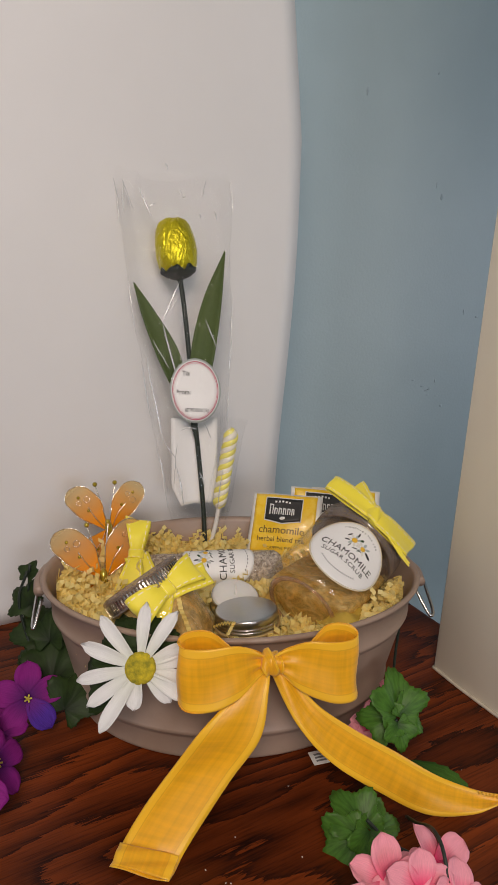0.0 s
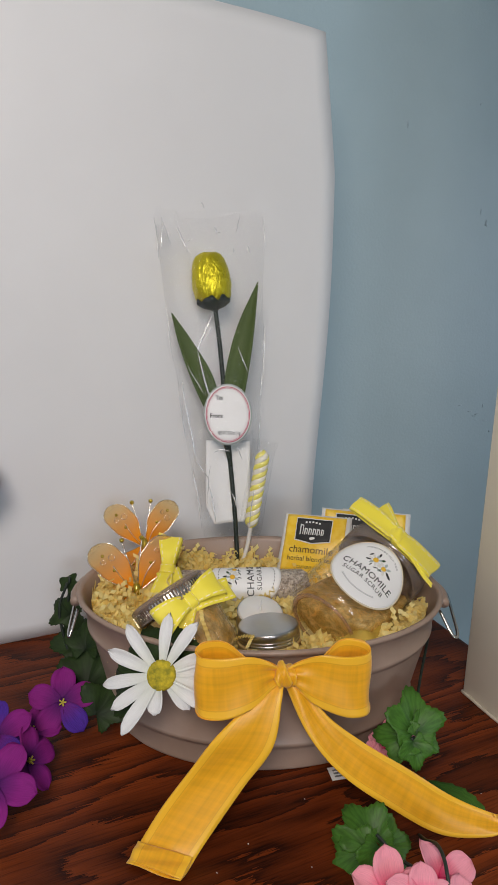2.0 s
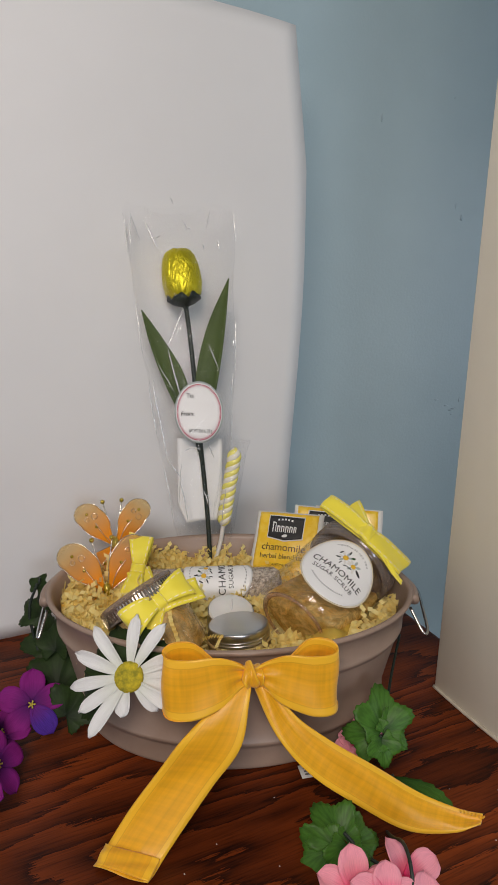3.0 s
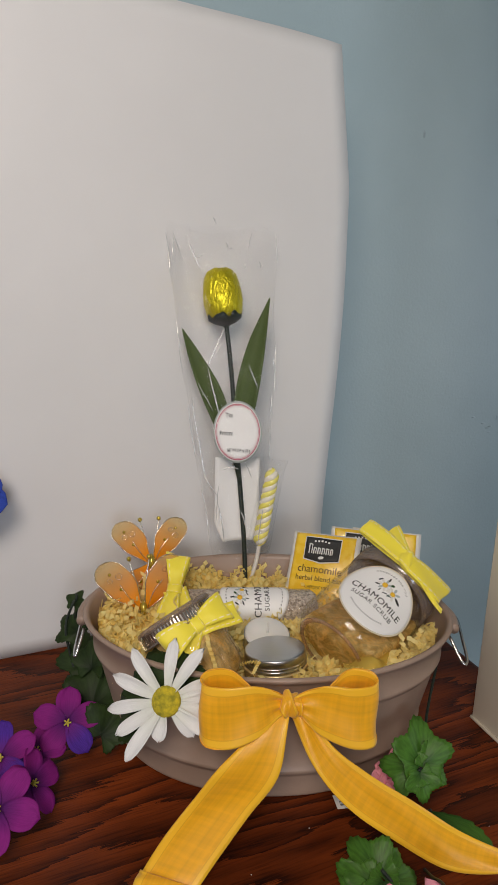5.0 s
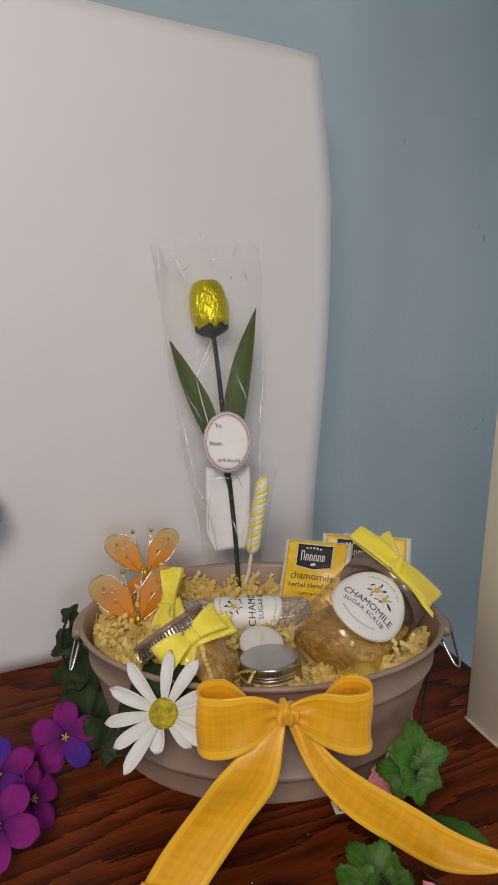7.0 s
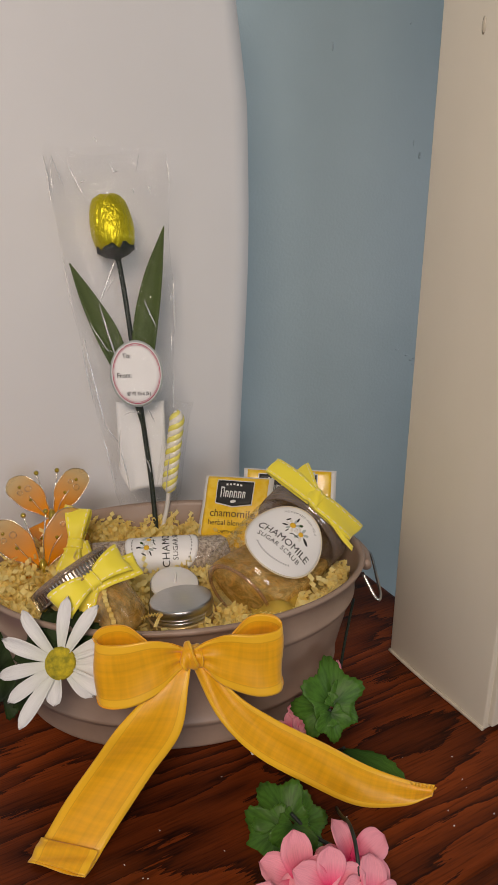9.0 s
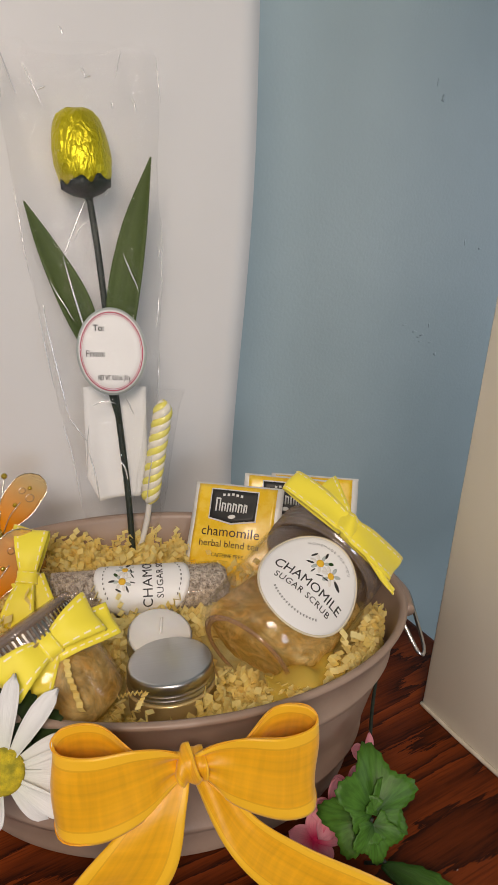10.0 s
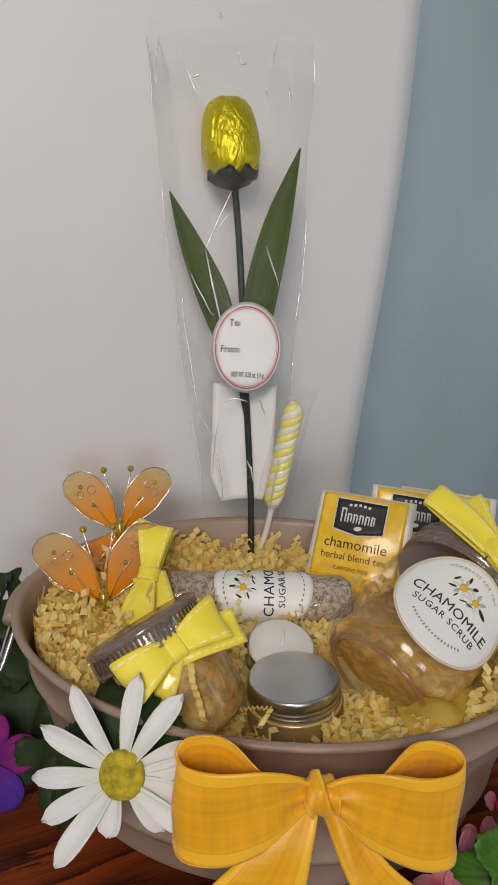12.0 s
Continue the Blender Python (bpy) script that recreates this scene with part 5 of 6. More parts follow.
bow = thing("ribbon_bow", "large golden yellow plaid ribbon bow on the tub front", "bow", at(0.0045, -0.128, 0.103))
KN = Vector((0.0046, -0.128, 0.1018))
for side, reach, lift in ((-1, 0.0590, -0.0005), (1, 0.0580, -0.0010)):
    pts = [KN + Vector(q) for q in ((0.001 * side, -0.0045, 0.0), (0.010 * side, -0.0090, 0.0018), (0.022 * side, -0.0140, 0.0012), (0.040 * side, -0.0165, -0.0015 + lift), (reach * 0.93 * side, -0.0130, -0.0025 + lift), (reach * side, -0.0045, -0.0010 + lift),
                                  (reach * 0.90 * side, 0.0034, 0.0030 + lift), (0.038 * side, 0.0010, 0.0050), (0.021 * side, -0.0085, 0.0002), (0.001 * side, -0.001, -0.001))]
    wid = [(0, 0, 0.0040), (0.001 * side, 0.002, 0.0098), (0.002 * side, 0.003, 0.0166), (0.001 * side, 0.005, 0.0190), (0, 0.0060, 0.0186), (0, 0.0030, 0.0190), (0, -0.001, 0.0185), (0, 0, 0.0162), (0, 0, 0.0115), (0, 0, 0.0035)]
    wpart("loop", gathered(pts, wid, 72, 0.0020, side), "bow", bow)
    for u in (-0.985, 0.985):
        c, w = smooth_path(pts, 72), smooth_path(wid, 72)
        wpart("edge_cord", rod([c[q] + w[q] * u for q in range(4, 69, 2)], 0.00038, 0, 6), "cord", bow, "thin orange woven edge")
wpart("knot", ribbon([KN + Vector(q) for q in ((-0.0040, 0.000, 0.0046), (-0.0034, -0.0090, 0.0046), (-0.0012, -0.0125, 0.0012), (0.0012, -0.0112, -0.0046), (0.002, -0.004, -0.0066))], [(0.0036, 0.0, 0.003), (0.0040, 0.0, 0.0035), (0.0040, 0, 0.003), (0.0038, 0, 0.002), (0.0032, 0, 0.001)], 30, 0.0007, 24, 0.0013), "bow", bow)
wpart("knot_fold", ribbon([KN + Vector(q) for q in ((0.0030, 0.000, 0.0048), (0.0042, -0.0085, 0.0047), (0.0048, -0.0112, 0.0008), (0.0044, -0.0098, -0.0046), (0.003, -0.003, -0.0066))], [(0.0026, 0.0, 0.0), (0.0028, -0.001, 0.0), (0.0028, -0.001, 0), (0.0026, -0.001, 0), (0.0022, 0, 0)], 24, 0.0007, 10, 0.0004), "bow", bow)
left_c = [(0.0000, -0.1300, 0.099), (-0.0105, -0.1450, 0.087), (-0.0235, -0.1540, 0.066), (-0.0400, -0.1570, 0.043), (-0.0580, -0.1650, 0.021), (-0.0720, -0.1740, 0.0045), (-0.0770, -0.1830, 0.0030), (-0.0800, -0.1885, 0.0026)]
left_w = [(0.005, 0, 0.004), (0.0125, 0.000, 0.002), (0.0198, -0.001, -0.002), (0.0185, -0.003, -0.003), (0.0180, -0.005, -0.003), (0.0178, -0.007, -0.0005), (0.0175, -0.0070, 0.0), (0.0172, -0.0070, 0.0)]
wpart("tail", ribbon(left_c, left_w, 60, 0.0006, 12, 0.0011, 1), "bow", bow)
wpart("tail_end", ribbon([(-0.0735, -0.1752, 0.0062), (-0.0762, -0.1815, 0.0052), (-0.0792, -0.1880, 0.0040)], [(0.0176, -0.0070, 0.0), (0.0174, -0.0074, 0.0), (0.0168, -0.0078, 0.0006)], 14, 0.0006, 10, 0.0005), "bow", bow, "turned-back ribbon end")
right_c = [(0.0085, -0.1330, 0.100), (0.0255, -0.1480, 0.0740), (0.0480, -0.1545, 0.0530), (0.0790, -0.1600, 0.0330), (0.1100, -0.1670, 0.0165), (0.1370, -0.1730, 0.0130), (0.1540, -0.1760, 0.0150)]
right_w = [(0.004, 0.0, 0.004), (0.0060, 0.004, 0.0052), (0.0070, 0.005, 0.0088), (0.0066, 0.005, 0.0108), (0.0052, 0.006, 0.0096), (0.0030, 0.005, 0.0050), (0.0020, 0.003, 0.0012)]
wpart("tail", ribbon(right_c, right_w, 60, 0.0006, 12, 0.0012, 2), "bow", bow)
for k in range(7):
    e = Vector((0.1545 - 0.0022 * k, -0.1755 + 0.0006 * k, 0.0158 + 0.0004 * k))
    wpart("frayed_end", rod([e, e + Vector((0.0018 - 0.0004 * k, 0.0006, 0.0012 + 0.0004 * (k % 3)))], 0.0006, 3, 5), "bow", bow)


# ---- silk flowers ----
def lobed_leaf(r, m, seed, bm=None, fold=0.25):
    """A silk leaf with rounded teeth, its stalk end at the origin."""
    rng = random.Random(seed)
    ph = rng.random() * 6
    bm = bm or bmesh.new()

    def f(u, v):
        a = radians(-148 + 296 * u)
        edge = r * (0.55 + 0.45 * math.cos(a * 0.5)) * (1 + 0.17 * math.cos(5 * a) * v) * (1 + 0.10 * (((u * 26 + ph) % 1.0) - 0.5) * (v > 0.7))
        q = edge * v
        x, y = q * math.sin(a), q * math.cos(a) + 0.25 * r * v
        return (x, y, fold * abs(x) - 0.22 * y * y / r + 0.05 * r * math.sin(4 * a + ph) * v)
    return sheet(f, 78, 7, 0.0006, 1.0, bm, m)


def daisy():
    c = Vector((-0.0777, -0.1185, 0.0938))
    m = facing(c, (-0.26, -0.78, 0.58), (0, 0.3, 1))
    ob = thing("silk_daisy", "white silk daisy with a yellow heart pinned to the tub", "flower", m)
    rng = random.Random(4)
    for k, (turn, length, tilt) in enumerate(((-2, 0.0440, 6), (-33, 0.0450, 10), (-62, 0.034, -26), (-80, 0.034, -34), (-100, 0.036, -30), (-122, 0.039, -20), (-136, 0.032, -32), (172, 0.028, -16), (150, 0.0490, 2), (126, 0.0440, 2), (102, 0.0470, 4), (71, 0.0450, 8), (43, 0.0470, 8))):
        p = pose(0, 0, 0, 0, 0, turn) @ pose(0, 0.006, 0.0, tilt * 0.6, rng.uniform(-18, 18), 0)
        part("petal", petal(length * 0.93 - 0.006, 0.0088 + 0.002 * rng.random(), p, 0.22, rng.uniform(-0.14, 0.05), 0.66, rng.choice((-0.22, -0.1, 0.05)), rng.uniform(-0.4, 0.4), base=0.40, blunt=0.14), "white_petal", ob)
    h = lathe([(0.0, 0.0052), (0.0036, 0.0049), (0.0074, 0.0036), (0.0098, 0.0016), (0.0104, 0.0), (0.009, -0.003), (0.0, -0.004)], 40)
    bmesh.ops.subdivide_edges(h, edges=h.edges[:], cuts=1, use_grid_fill=True)
    for v in h.verts:
        v.co *= 1 + 0.022 * noise.noise(v.co * 900)
    part("heart", h, "pistil", ob, "fuzzy yellow-green heart")
    part("leaf", lobed_leaf(0.026, pose(-0.004, 0.004, -0.008, -8, 0, 32), 3), "dark_leaf", ob, "dark green silk leaf")
    part("leaf", lobed_leaf(0.020, pose(0.002, 0.010, -0.010, -8, 0, -4), 5), "dark_leaf", ob, "dark green silk leaf")
    part("leaf", lobed_leaf(0.028, pose(-0.012, -0.004, -0.012, -14, 0, 80), 6), "dark_leaf", ob, "dark green silk leaf")
    return ob


daisy()


def viola(place, way, roll, size, label, mats):
    ob = thing("silk_violet", label, "flower", facing(place, way, (0, 0.4, 1), roll), "purple silk violets on the table")
    for k, (turn, mat) in enumerate(zip((0, 72, -72, 142, -142), mats)):
        part("petal", petal(0.026 * size, (0.0195 if k < 3 else 0.0185) * size, pose(0, 0, 0.0004 * k, 0, 0, turn) @ pose(0, 0.001, 0, 10 + 4 * (k % 2), 0, 0), 0.10, -0.12 - 0.05 * (k % 3), 0.62, 0.3, 0.1 * (k - 2), base=0.3), mat, ob)
    for k in range(5):
        a = 2 * math.pi * k / 5
        part("stamen", rod([(0, 0, 0), (0.001 * math.cos(a), 0.001 * math.sin(a), 0.003), (0.0028 * math.cos(a), 0.0028 * math.sin(a), 0.0045)], 0.0007, 6, 5), "stamen", ob)
    part("stalk", rod([(0, 0, 0), (0.0, -0.004, -0.012), (0.002, -0.010, -0.022)], 0.0011, 8, 6), "green_stem", ob)
    return ob


V, I = "violet_petal", "indigo_petal"
viola((-0.1600, -0.0580, 0.0300), (0.15, -0.75, 0.65), 0, 1.0, "purple silk violet with an indigo lower petal", (V, V, V, V, I))
viola((-0.1975, -0.0990, 0.0320), (-0.25, -0.6, 0.75), 20, 1.0, "purple silk violet with yellow stamens", (I, V, V, V, I))
viola((-0.1860, -0.1440, 0.0300), (-0.1, -0.55, 0.8), -25, 1.05, "purple silk violet lying on the table", (V, V, V, V, V))
viola((-0.1740, -0.1120, 0.0220), (0.75, -0.30, 0.45), 60, 0.9, "purple silk violet with rounded petals", (V, V, V, V, V))
viola((-0.2300, -0.1050, 0.0260), (-0.2, -0.4, 0.9), 130, 1.0, "purple silk violet among others", (I, V, I, V, V))
viola((-0.2320, -0.1550, 0.0240), (-0.1, -0.5, 0.85), 45, 1.0, "purple silk violet near the table edge", (V, I, V, V, V))
viola((-0.1800, -0.0760, 0.0180), (0.1, -0.3, 0.9), 200, 0.8, "dark purple silk violet under the others", (V, V, I, V, V))


def leaf_spray(place, leaves, mat, label, stem):
    ob = thing("silk_leaves", label, "foliage", at(*place))
    for k, (pos, way, up, r) in enumerate(leaves):
        wpart("leaf", lobed_leaf(r, facing(pos, way, up), 20 + k + int(1000 * abs(place[0]))), mat, ob)
    wpart("stem", rod(stem, 0.0012, 20, 7), "stem", ob)
    return ob


leaf_spray((-0.160, 0.0, 0.0), [((-0.165, 0.012, 0.068), (-0.25, -0.75, 0.6), (-0.75, 0.2, 0.5), 0.0165), ((-0.156, 0.004, 0.040), (-0.2, -0.8, 0.55), (-0.4, 0.0, 0.8), 0.024),
                                ((-0.152, -0.006, 0.022), (-0.3, -0.75, 0.55), (-0.7, -0.3, 0.4), 0.023), ((-0.146, -0.030, 0.024), (-0.1, -0.85, 0.5), (0.1, 0.1, 0.9), 0.026),
                                ((-0.148, -0.018, 0.052), (-0.3, -0.8, 0.5), (-0.1, 0.2, 0.9), 0.018), ((-0.134, -0.060, 0.020), (0.1, -0.85, 0.5), (0.5, 0.2, 0.7), 0.022)],
           "dark_leaf", "dark green silk ivy leaves beside the tub", [(-0.15, -0.03, 0.004), (-0.165, 0.0, 0.03), (-0.175, 0.012, 0.07), (-0.168, 0.018, 0.095)])
leaf_spray((-0.168, 0.02, 0.0), [((-0.168, 0.018, 0.090), (-0.4, -0.7, 0.5), (0.2, 0.3, 0.9), 0.010)], "dark_leaf", "small dark silk leaf on a bare stem", [(-0.168, 0.02, 0.002), (-0.170, 0.02, 0.05), (-0.166, 0.02, 0.1)])
leaf_spray((0.098, -0.128, 0.0), [((0.0975, -0.1300, 0.0500), (0.10, -0.86, 0.50), (0.10, 0.42, 0.88), 0.0215), ((0.1000, -0.1310, 0.0480), (0.30, -0.72, 0.62), (0.92, 0.20, 0.36), 0.0150),
                                  ((0.0945, -0.1310, 0.0480), (-0.25, -0.75, 0.60), (-0.98, 0.05, 0.10), 0.0180), ((0.0960, -0.1340, 0.0470), (0.05, -0.70, 0.70), (0.10, -0.75, -0.55), 0.0130)],
           "leaf", "green silk leaf cluster standing up beside the tub", [(0.0960, -0.1320, 0.0480), (0.1010, -0.1200, 0.0300), (0.1130, -0.0900, 0.0200), (0.1300, -0.0450, 0.0280), (0.1480, -0.0080, 0.0500)])
leaf_spray((0.050, -0.180, 0.0), [((0.0590, -0.1830, 0.0140), (-0.12, -0.62, 0.78), (-0.55, 0.80, 0.25), 0.0190), ((0.0550, -0.1870, 0.0120), (-0.25, -0.60, 0.76), (-0.88, -0.45, -0.15), 0.0205),
                                  ((0.0630, -0.1850, 0.0120), (0.15, -0.60, 0.78), (0.75, 0.10, 0.05), 0.0165), ((0.0610, -0.1870, 0.0140), (0.0, -0.50, 0.85), (-0.2, -0.85, -0.4), 0.0150)],
           "leaf", "green silk leaves under pink petals", [(0.0600, -0.1830, 0.0190), (0.0720, -0.1920, 0.0100), (0.0880, -0.2000, 0.0040)])
slim = thing("silk_leaves", "narrow green silk leaf behind the ribbon tail", "foliage", at(0.108, -0.132, 0.0))
wpart("leaf", petal(0.052, 0.024, frame3((0.1070, -0.1300, 0.0085), Vector((0.665, 0.62, -0.10)).normalized(), Vector((0.66, -0.75, 0.0)).normalized(), Vector((0.42, -0.30, 0.86)).normalized()), 0.1, -0.10, 0.5, teeth=6, nv=24, base=0.25, fold=0.2), "leaf", slim)
wpart("stem", rod([(0.1080, -0.1310, 0.0130), (0.1050, -0.1280, 0.0080), (0.1010, -0.1230, 0.0020)], 0.0011, 12, 7), "stem", slim)
STALK = rod([(0.092, -0.172, 0.006), (0.090, -0.190, 0.020), (0.088, -0.210, 0.038), (0.087, -0.226, 0.042), (0.086, -0.240, 0.032)], 0.0011, 20, 7)


def pink_head(place, label, florets, seed):
    """A loose head of silk florets, each of four or five petals; a floret gives its place, the way it faces, its size and its count of petals."""
    ob = thing("silk_hydrangea", label, "flower", at(*place), "pink silk flowers on the table")
    rng = random.Random(seed)
    for c, way, size, count in florets:
        fl = facing(Vector(c) - Vector(place), way, (0.2, 0.6, 0.7), rng.uniform(0, 90))
        first = None
        for j in range(count):
            turn = 360 * j / count + rng.uniform(-8, 8)
            bm = petal(0.0215 * size * rng.uniform(0.88, 1.10), 0.0165 * size, fl @ pose(0, 0, 0.0004 * j, 0, 0, turn) @ pose(0, 0.0005, 0, rng.uniform(8, 30), rng.uniform(-12, 12), 0),
                       0.16, rng.uniform(-0.26, 0.02), 0.60, 0.25, rng.uniform(-0.25, 0.25), base=0.32)
            if first is None:
                first = part("floret", bm, "pink_petal", ob)
            else:
                part("petal", bm, "pink_petal", first)
        part("throat", lathe([(0.0, 0.003), (0.0012, 0.0024), (0.0016, 0.0), (0.0008, -0.006), (0.0, -0.007)], 10, fl), "pink_petal", first, "deep pink throat")
    return ob


pk = pink_head((0.0600, -0.2450, 0.0000), "pink silk hydrangea head lying on the table",
               [((0.0860, -0.2230, 0.0240), (0.35, -0.30, 0.85), 1.05, 5), ((0.0560, -0.2320, 0.0260), (-0.15, -0.45, 0.85), 1.05, 5), ((0.0330, -0.2490, 0.0190), (-0.55, -0.45, 0.70), 1.05, 5),
                ((0.0700, -0.2400, 0.0300), (0.05, -0.60, 0.80), 1.0, 5), ((0.0890, -0.2460, 0.0230), (0.45, -0.50, 0.70), 1.0, 5), ((0.0480, -0.2610, 0.0190), (-0.25, -0.75, 0.60), 1.05, 5),
                ((0.0720, -0.2660, 0.0180), (0.15, -0.80, 0.55), 1.05, 5), ((0.0460, -0.2430, 0.0210), (-0.35, -0.20, 0.90), 0.9, 4), ((0.0690, -0.2260, 0.0180), (0.10, 0.10, 0.95), 0.9, 4)], 3)
wpart("stalk", STALK, "stem", pk, "thin dark green stalk")
pink_head((0.092, -0.090, 0.0), "small pink silk blossoms tucked against the tub",
          [((0.1120, -0.0780, 0.0300), (0.55, -0.45, 0.65), 0.55, 4), ((0.0985, -0.0940, 0.0240), (0.40, -0.55, 0.70), 0.60, 4), ((0.0860, -0.1060, 0.0220), (0.15, -0.70, 0.65), 0.75, 5), ((0.0740, -0.1140, 0.0140), (0.0, -0.75, 0.65), 0.70, 5)], 6)

blue = thing("blue_silk_flower", "cobalt blue silk flower on a tall stem", "flower", at(-0.258, 0.050, 0.0))
wpart("stem", rod([(-0.258, 0.05, 0.002), (-0.261, 0.05, 0.09), (-0.254, 0.045, 0.173)], 0.0016, 20, 7), "green_stem", blue)
BF = facing((-0.253, 0.045, 0.177), (0.1, -0.85, 0.5), (0, 0.3, 1), 20)
for k in range(6):
    wpart("petal", petal(0.027, 0.024, BF @ pose(0, 0, 0.0004 * k, 0, 0, 60 * k) @ pose(0, 0, 0, 14, 0, 0), 0.12, -0.1, 0.65, 0.2, base=0.35), "blue_petal", blue)

# ---- crumbs ----
crumbs = bmesh.new()
rng = random.Random(8)
for k in range(26):
    x, y = rng.uniform(-0.10, 0.20), rng.uniform(-0.20, -0.125)
    r = rng.uniform(0.00025, 0.0006)
    bmesh.ops.create_icosphere(crumbs, subdivisions=1, radius=r, matrix=at(x, y, r * 0.8) @ pose(0, 0, 0, 20 * k, 33 * k, 0) @ Matrix.Diagonal((1.5, 1, 0.8, 1)))
solid("crumbs", crumbs, "crumb", "tiny white crumbs scattered on the table", "crumbs", None, "stuff")


# ---- paper shreds that fill the tub ----
KEEP = [((0.073, -0.031, 0.106), JAR.to_3x3() @ Vector((0, 1, 0)), -0.045, 0.055, 0.0415), ((-0.0125, 0.0165, 0.0895), Vector((1, 0, 0)), -0.064, 0.064, 0.0175),
        ((-0.0776, -0.0520, 0.1205), Vector((-0.54, 0.42, 0.73)).normalized(), -0.060, 0.003, 0.030), ((0.0005, -0.0605, 0.098), Vector((0, 0, 1)), -0.03, 0.010, 0.0275),
        ((-0.003, -0.030, 0.0925), Vector((0, 0, 1)), -0.02, 0.010, 0.0205)]


def clear_of(p, margin):
    for c, a, lo, hi, r in KEEP:
        d = p - Vector(c)
        t = d.dot(a)
        if lo - margin < t < hi + margin and (d - a * t).length < r + margin * 0.4:
            return False
    return True


def level(x, y):
    """The height of the shreds at a place in the tub."""
    a, b, c = tub_ring(0.085, -0.002)
    e = math.hypot(x / a, (y - c) / b)
    left = max(0.0, -x / a)
    return 0.080 + 0.007 * e * e * (0.5 + left) - 0.006 * max(0.0, left - 0.72) + 0.010 * max(0, x / a) * e + 0.004 * noise.noise(Vector((x * 30, y * 30, 2))) - 0.006 * max(0, min(1, (y - 0.02) / 0.03)) * (x > -0.06) - 0.007 * max(0, min(1, (y - 0.045) / 0.02)) * (0.015 < x < 0.10) - 0.024 * math.exp(-(((x - 0.004) / 0.026) ** 2 + ((y + 0.066) / 0.026) ** 2))


def shreds(n, seed, lift):
    rng = random.Random(seed)
    verts, faces = [], []
    a, b, c = tub_ring(0.097, -0.004)
    made = 0
    while made < n:
        q, ang = math.sqrt(rng.random()) * 0.97, rng.uniform(0, 2 * math.pi)
        x, y = a * q * math.cos(ang), c + b * q * math.sin(ang)
        z = level(x, y) + rng.uniform(-0.010, lift)
        world_p = TUB @ Vector((x, y, z))
        if not clear_of(world_p, 0.002):
            continue
        folds = rng.randint(7, 18)
        step, width, depth = rng.uniform(0.0021, 0.0030), rng.uniform(0.0031, 0.0046), rng.uniform(0.0013, 0.0021)
        m = at(x, y, z) @ Euler((rng.gauss(0, 0.45), rng.gauss(0, 0.35), rng.uniform(0, 6.28))).to_matrix().to_4x4()
        m = m @ pose(0, 0, 0, rng.choice((0, 55, 80, 95, 100)), 0, 0)
        bend = rng.uniform(-25, 25)
        half = folds * step / 2
        if not all(clear_of(TUB @ (m @ Vector((e * half, bend * (e * half) ** 2, 0))), 0.001) for e in (-1, -0.5, 0.5, 1)):
            continue
        made += 1
        start = len(verts)
        for k in range(folds + 1):
            t = k - folds / 2
            px, py = t * step, bend * (t * step) ** 2
            pz = depth if k % 2 else -depth
            for w in (-0.5, 0.5):
                v = m @ Vector((px, py + w * width, pz))
                r = math.hypot(v.x / a, (v.y - c) / b)
                if r > 0.985:
                    v.x, v.y = v.x / r * 0.985, c + (v.y - c) / r * 0.985
                verts.append(v)
        for k in range(folds):
            i = start + 2 * k
            faces.append((i, i + 1, i + 3, i + 2))
    me = bpy.data.meshes.new("paper_shreds")
    me.from_pydata(verts, [], faces)
    me.materials.append(MAT["shred"])
    return me


heap = new("paper_shreds", shreds(3400, 11, 0.011))
heap.matrix_world = TUB
tagged(heap, "crinkled pale yellow paper shreds filling the tub", "paper shreds", "", "stuff")


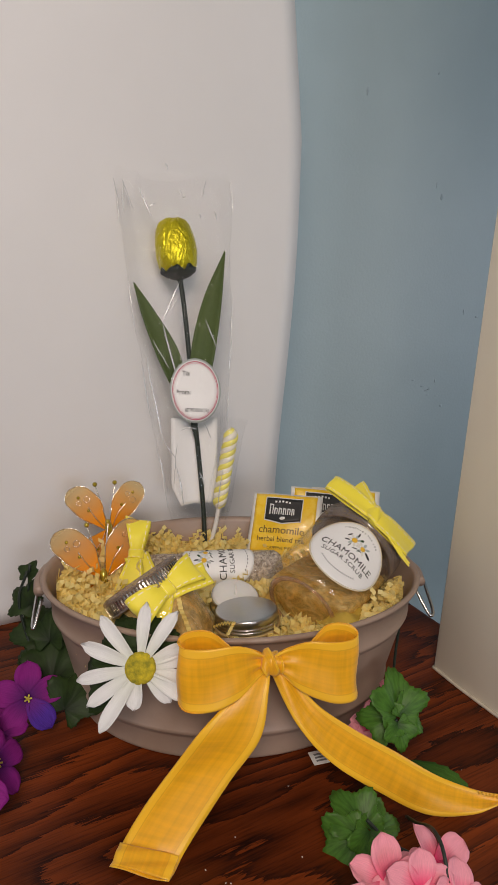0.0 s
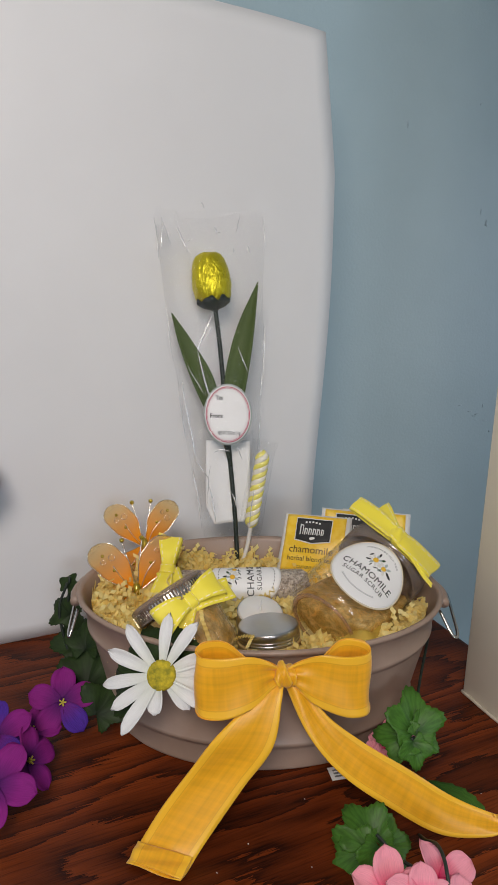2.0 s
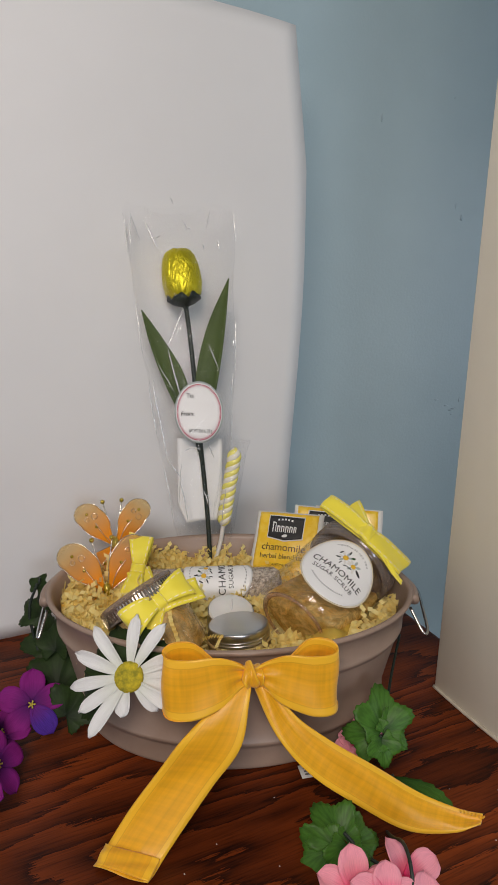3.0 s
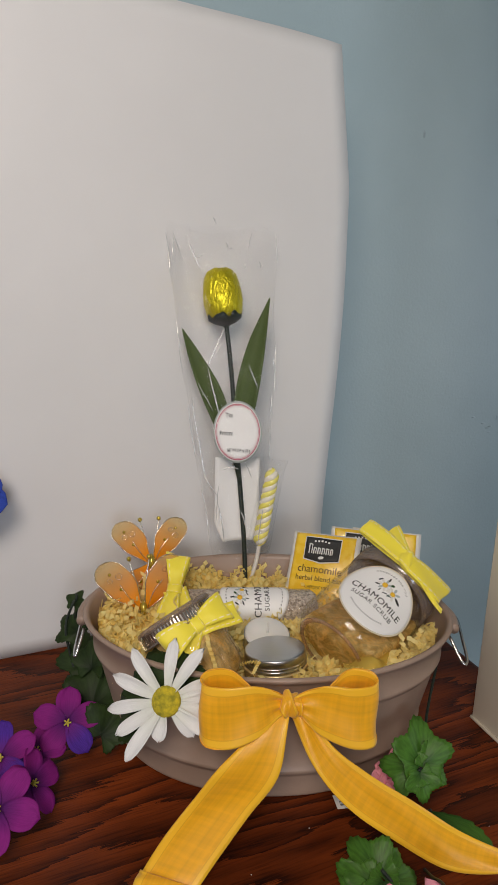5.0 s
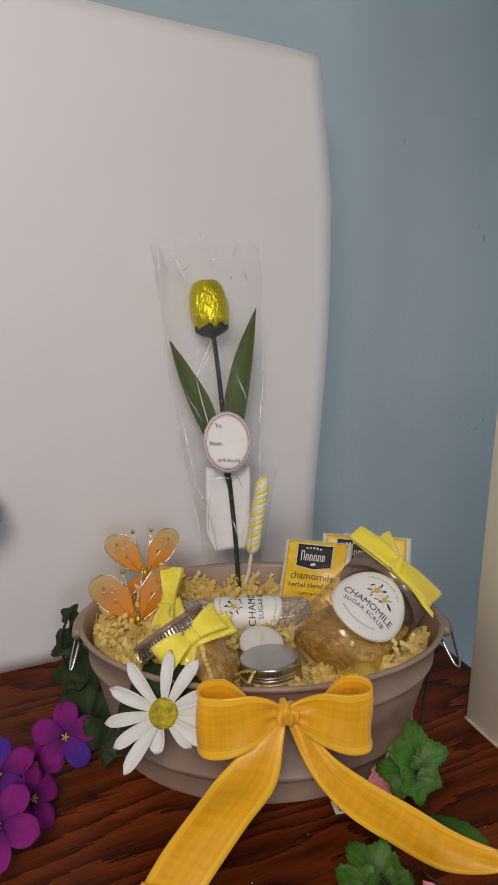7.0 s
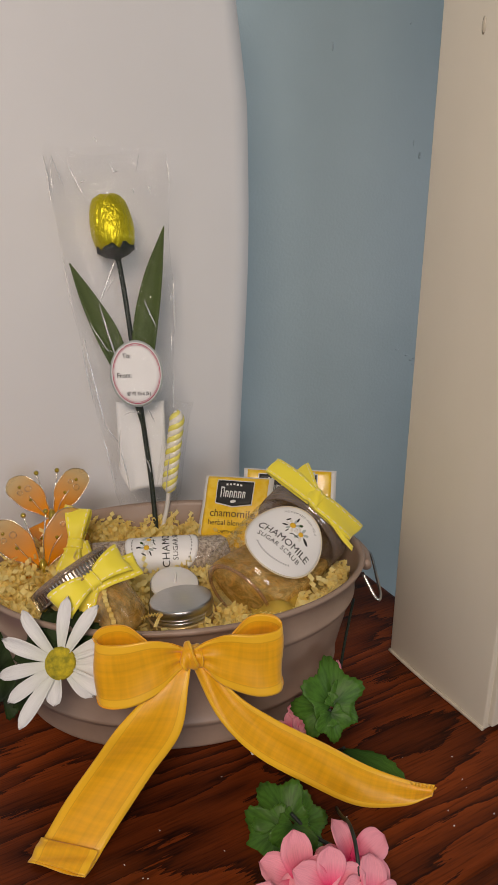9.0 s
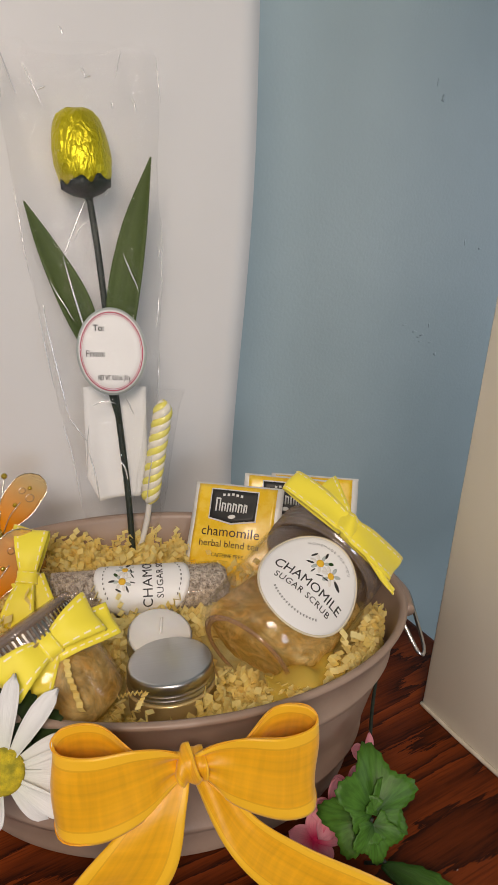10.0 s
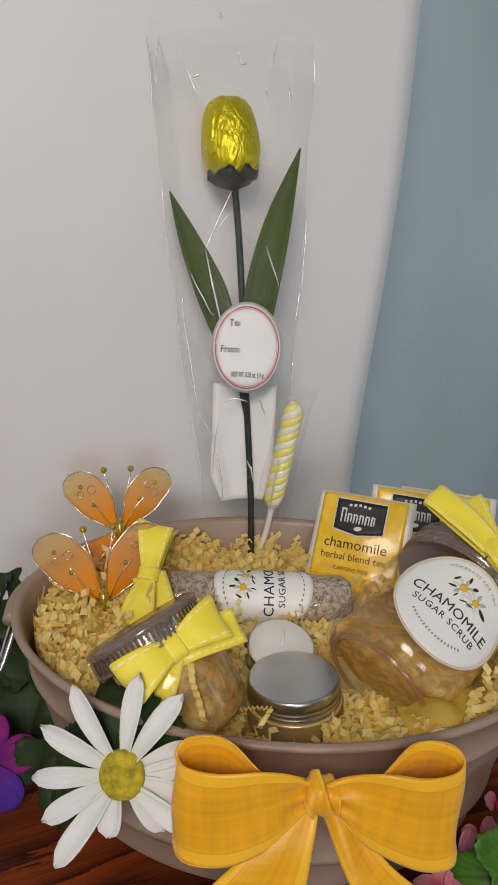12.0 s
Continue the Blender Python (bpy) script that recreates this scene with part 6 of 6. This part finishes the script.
def loose_strip(points, across, label):
    """One crinkled strip of paper that has strayed from the heap."""
    path = smooth_path(points, 14)
    w = Vector(across)

    def f(u, v):
        k = min(14, int(round(v * 14)))
        d = (path[min(14, k + 1)] - path[max(0, k - 1)]).normalized()
        return path[k] + w * (u - 0.5) + d.cross(w).normalized() * (0.0008 if k % 2 else -0.0008)
    bm = sheet(f, 1, 14, 0.0002)
    ob = solid("paper_strip", bm, "shred", label, "paper shred")
    tagged(ob, label, "paper shred", "loose paper strips")
    return ob


loose_strip([(-0.0509, -0.0817, 0.1223), (-0.0499, -0.0870, 0.1168), (-0.0471, -0.0913, 0.1110), (-0.0438, -0.0974, 0.1030)], (0.0030, -0.001, 0.0005), "pale yellow crinkled paper strip on the small jar")
loose_strip([(-0.0272, -0.0890, 0.1020), (-0.0207, -0.0910, 0.1055), (-0.0133, -0.0930, 0.1069)], (0.0, -0.0012, 0.0026), "pale yellow crinkled paper strip beside the metal tin")
loose_strip([(-0.0133, -0.0930, 0.1069), (-0.0154, -0.0950, 0.1049), (-0.0178, -0.0940, 0.0979)], (0.0026, 0.0, 0.0008), "pale yellow crinkled paper strip under the metal tin")
loose_strip([(0.0547, -0.1084, 0.1060), (0.0591, -0.1047, 0.1060), (0.0647, -0.1032, 0.1060)], (0.0, 0.0022, 0.0022), "pale yellow paper strip on the sheer pouch")
under = bmesh.new()
seg = 64
rings = []
for j in range(17):
    row = []
    for i in range(seg):
        a, b, c = tub_ring(0.075, -0.0025)
        t, ang = j / 16, 2 * math.pi * i / seg
        x, y = a * t * math.cos(ang), b * t * math.sin(ang) + c
        row.append(under.verts.new((x, y, level(x, y) - 0.008 + 0.003 * noise.noise(Vector((x * 140, y * 140, 7))))))
    rings.append(row)
for p, q in zip(rings[1:], rings[2:]):
    for i in range(seg):
        under.faces.new((p[i], p[(i + 1) % seg], q[(i + 1) % seg], q[i]))
under.faces.new(rings[1])
for v in rings[0]:
    under.verts.remove(v)
solid("packing_paper", under, "shred", "packed yellow paper under loose shreds in the tub", "paper", TUB, "stuff", True)
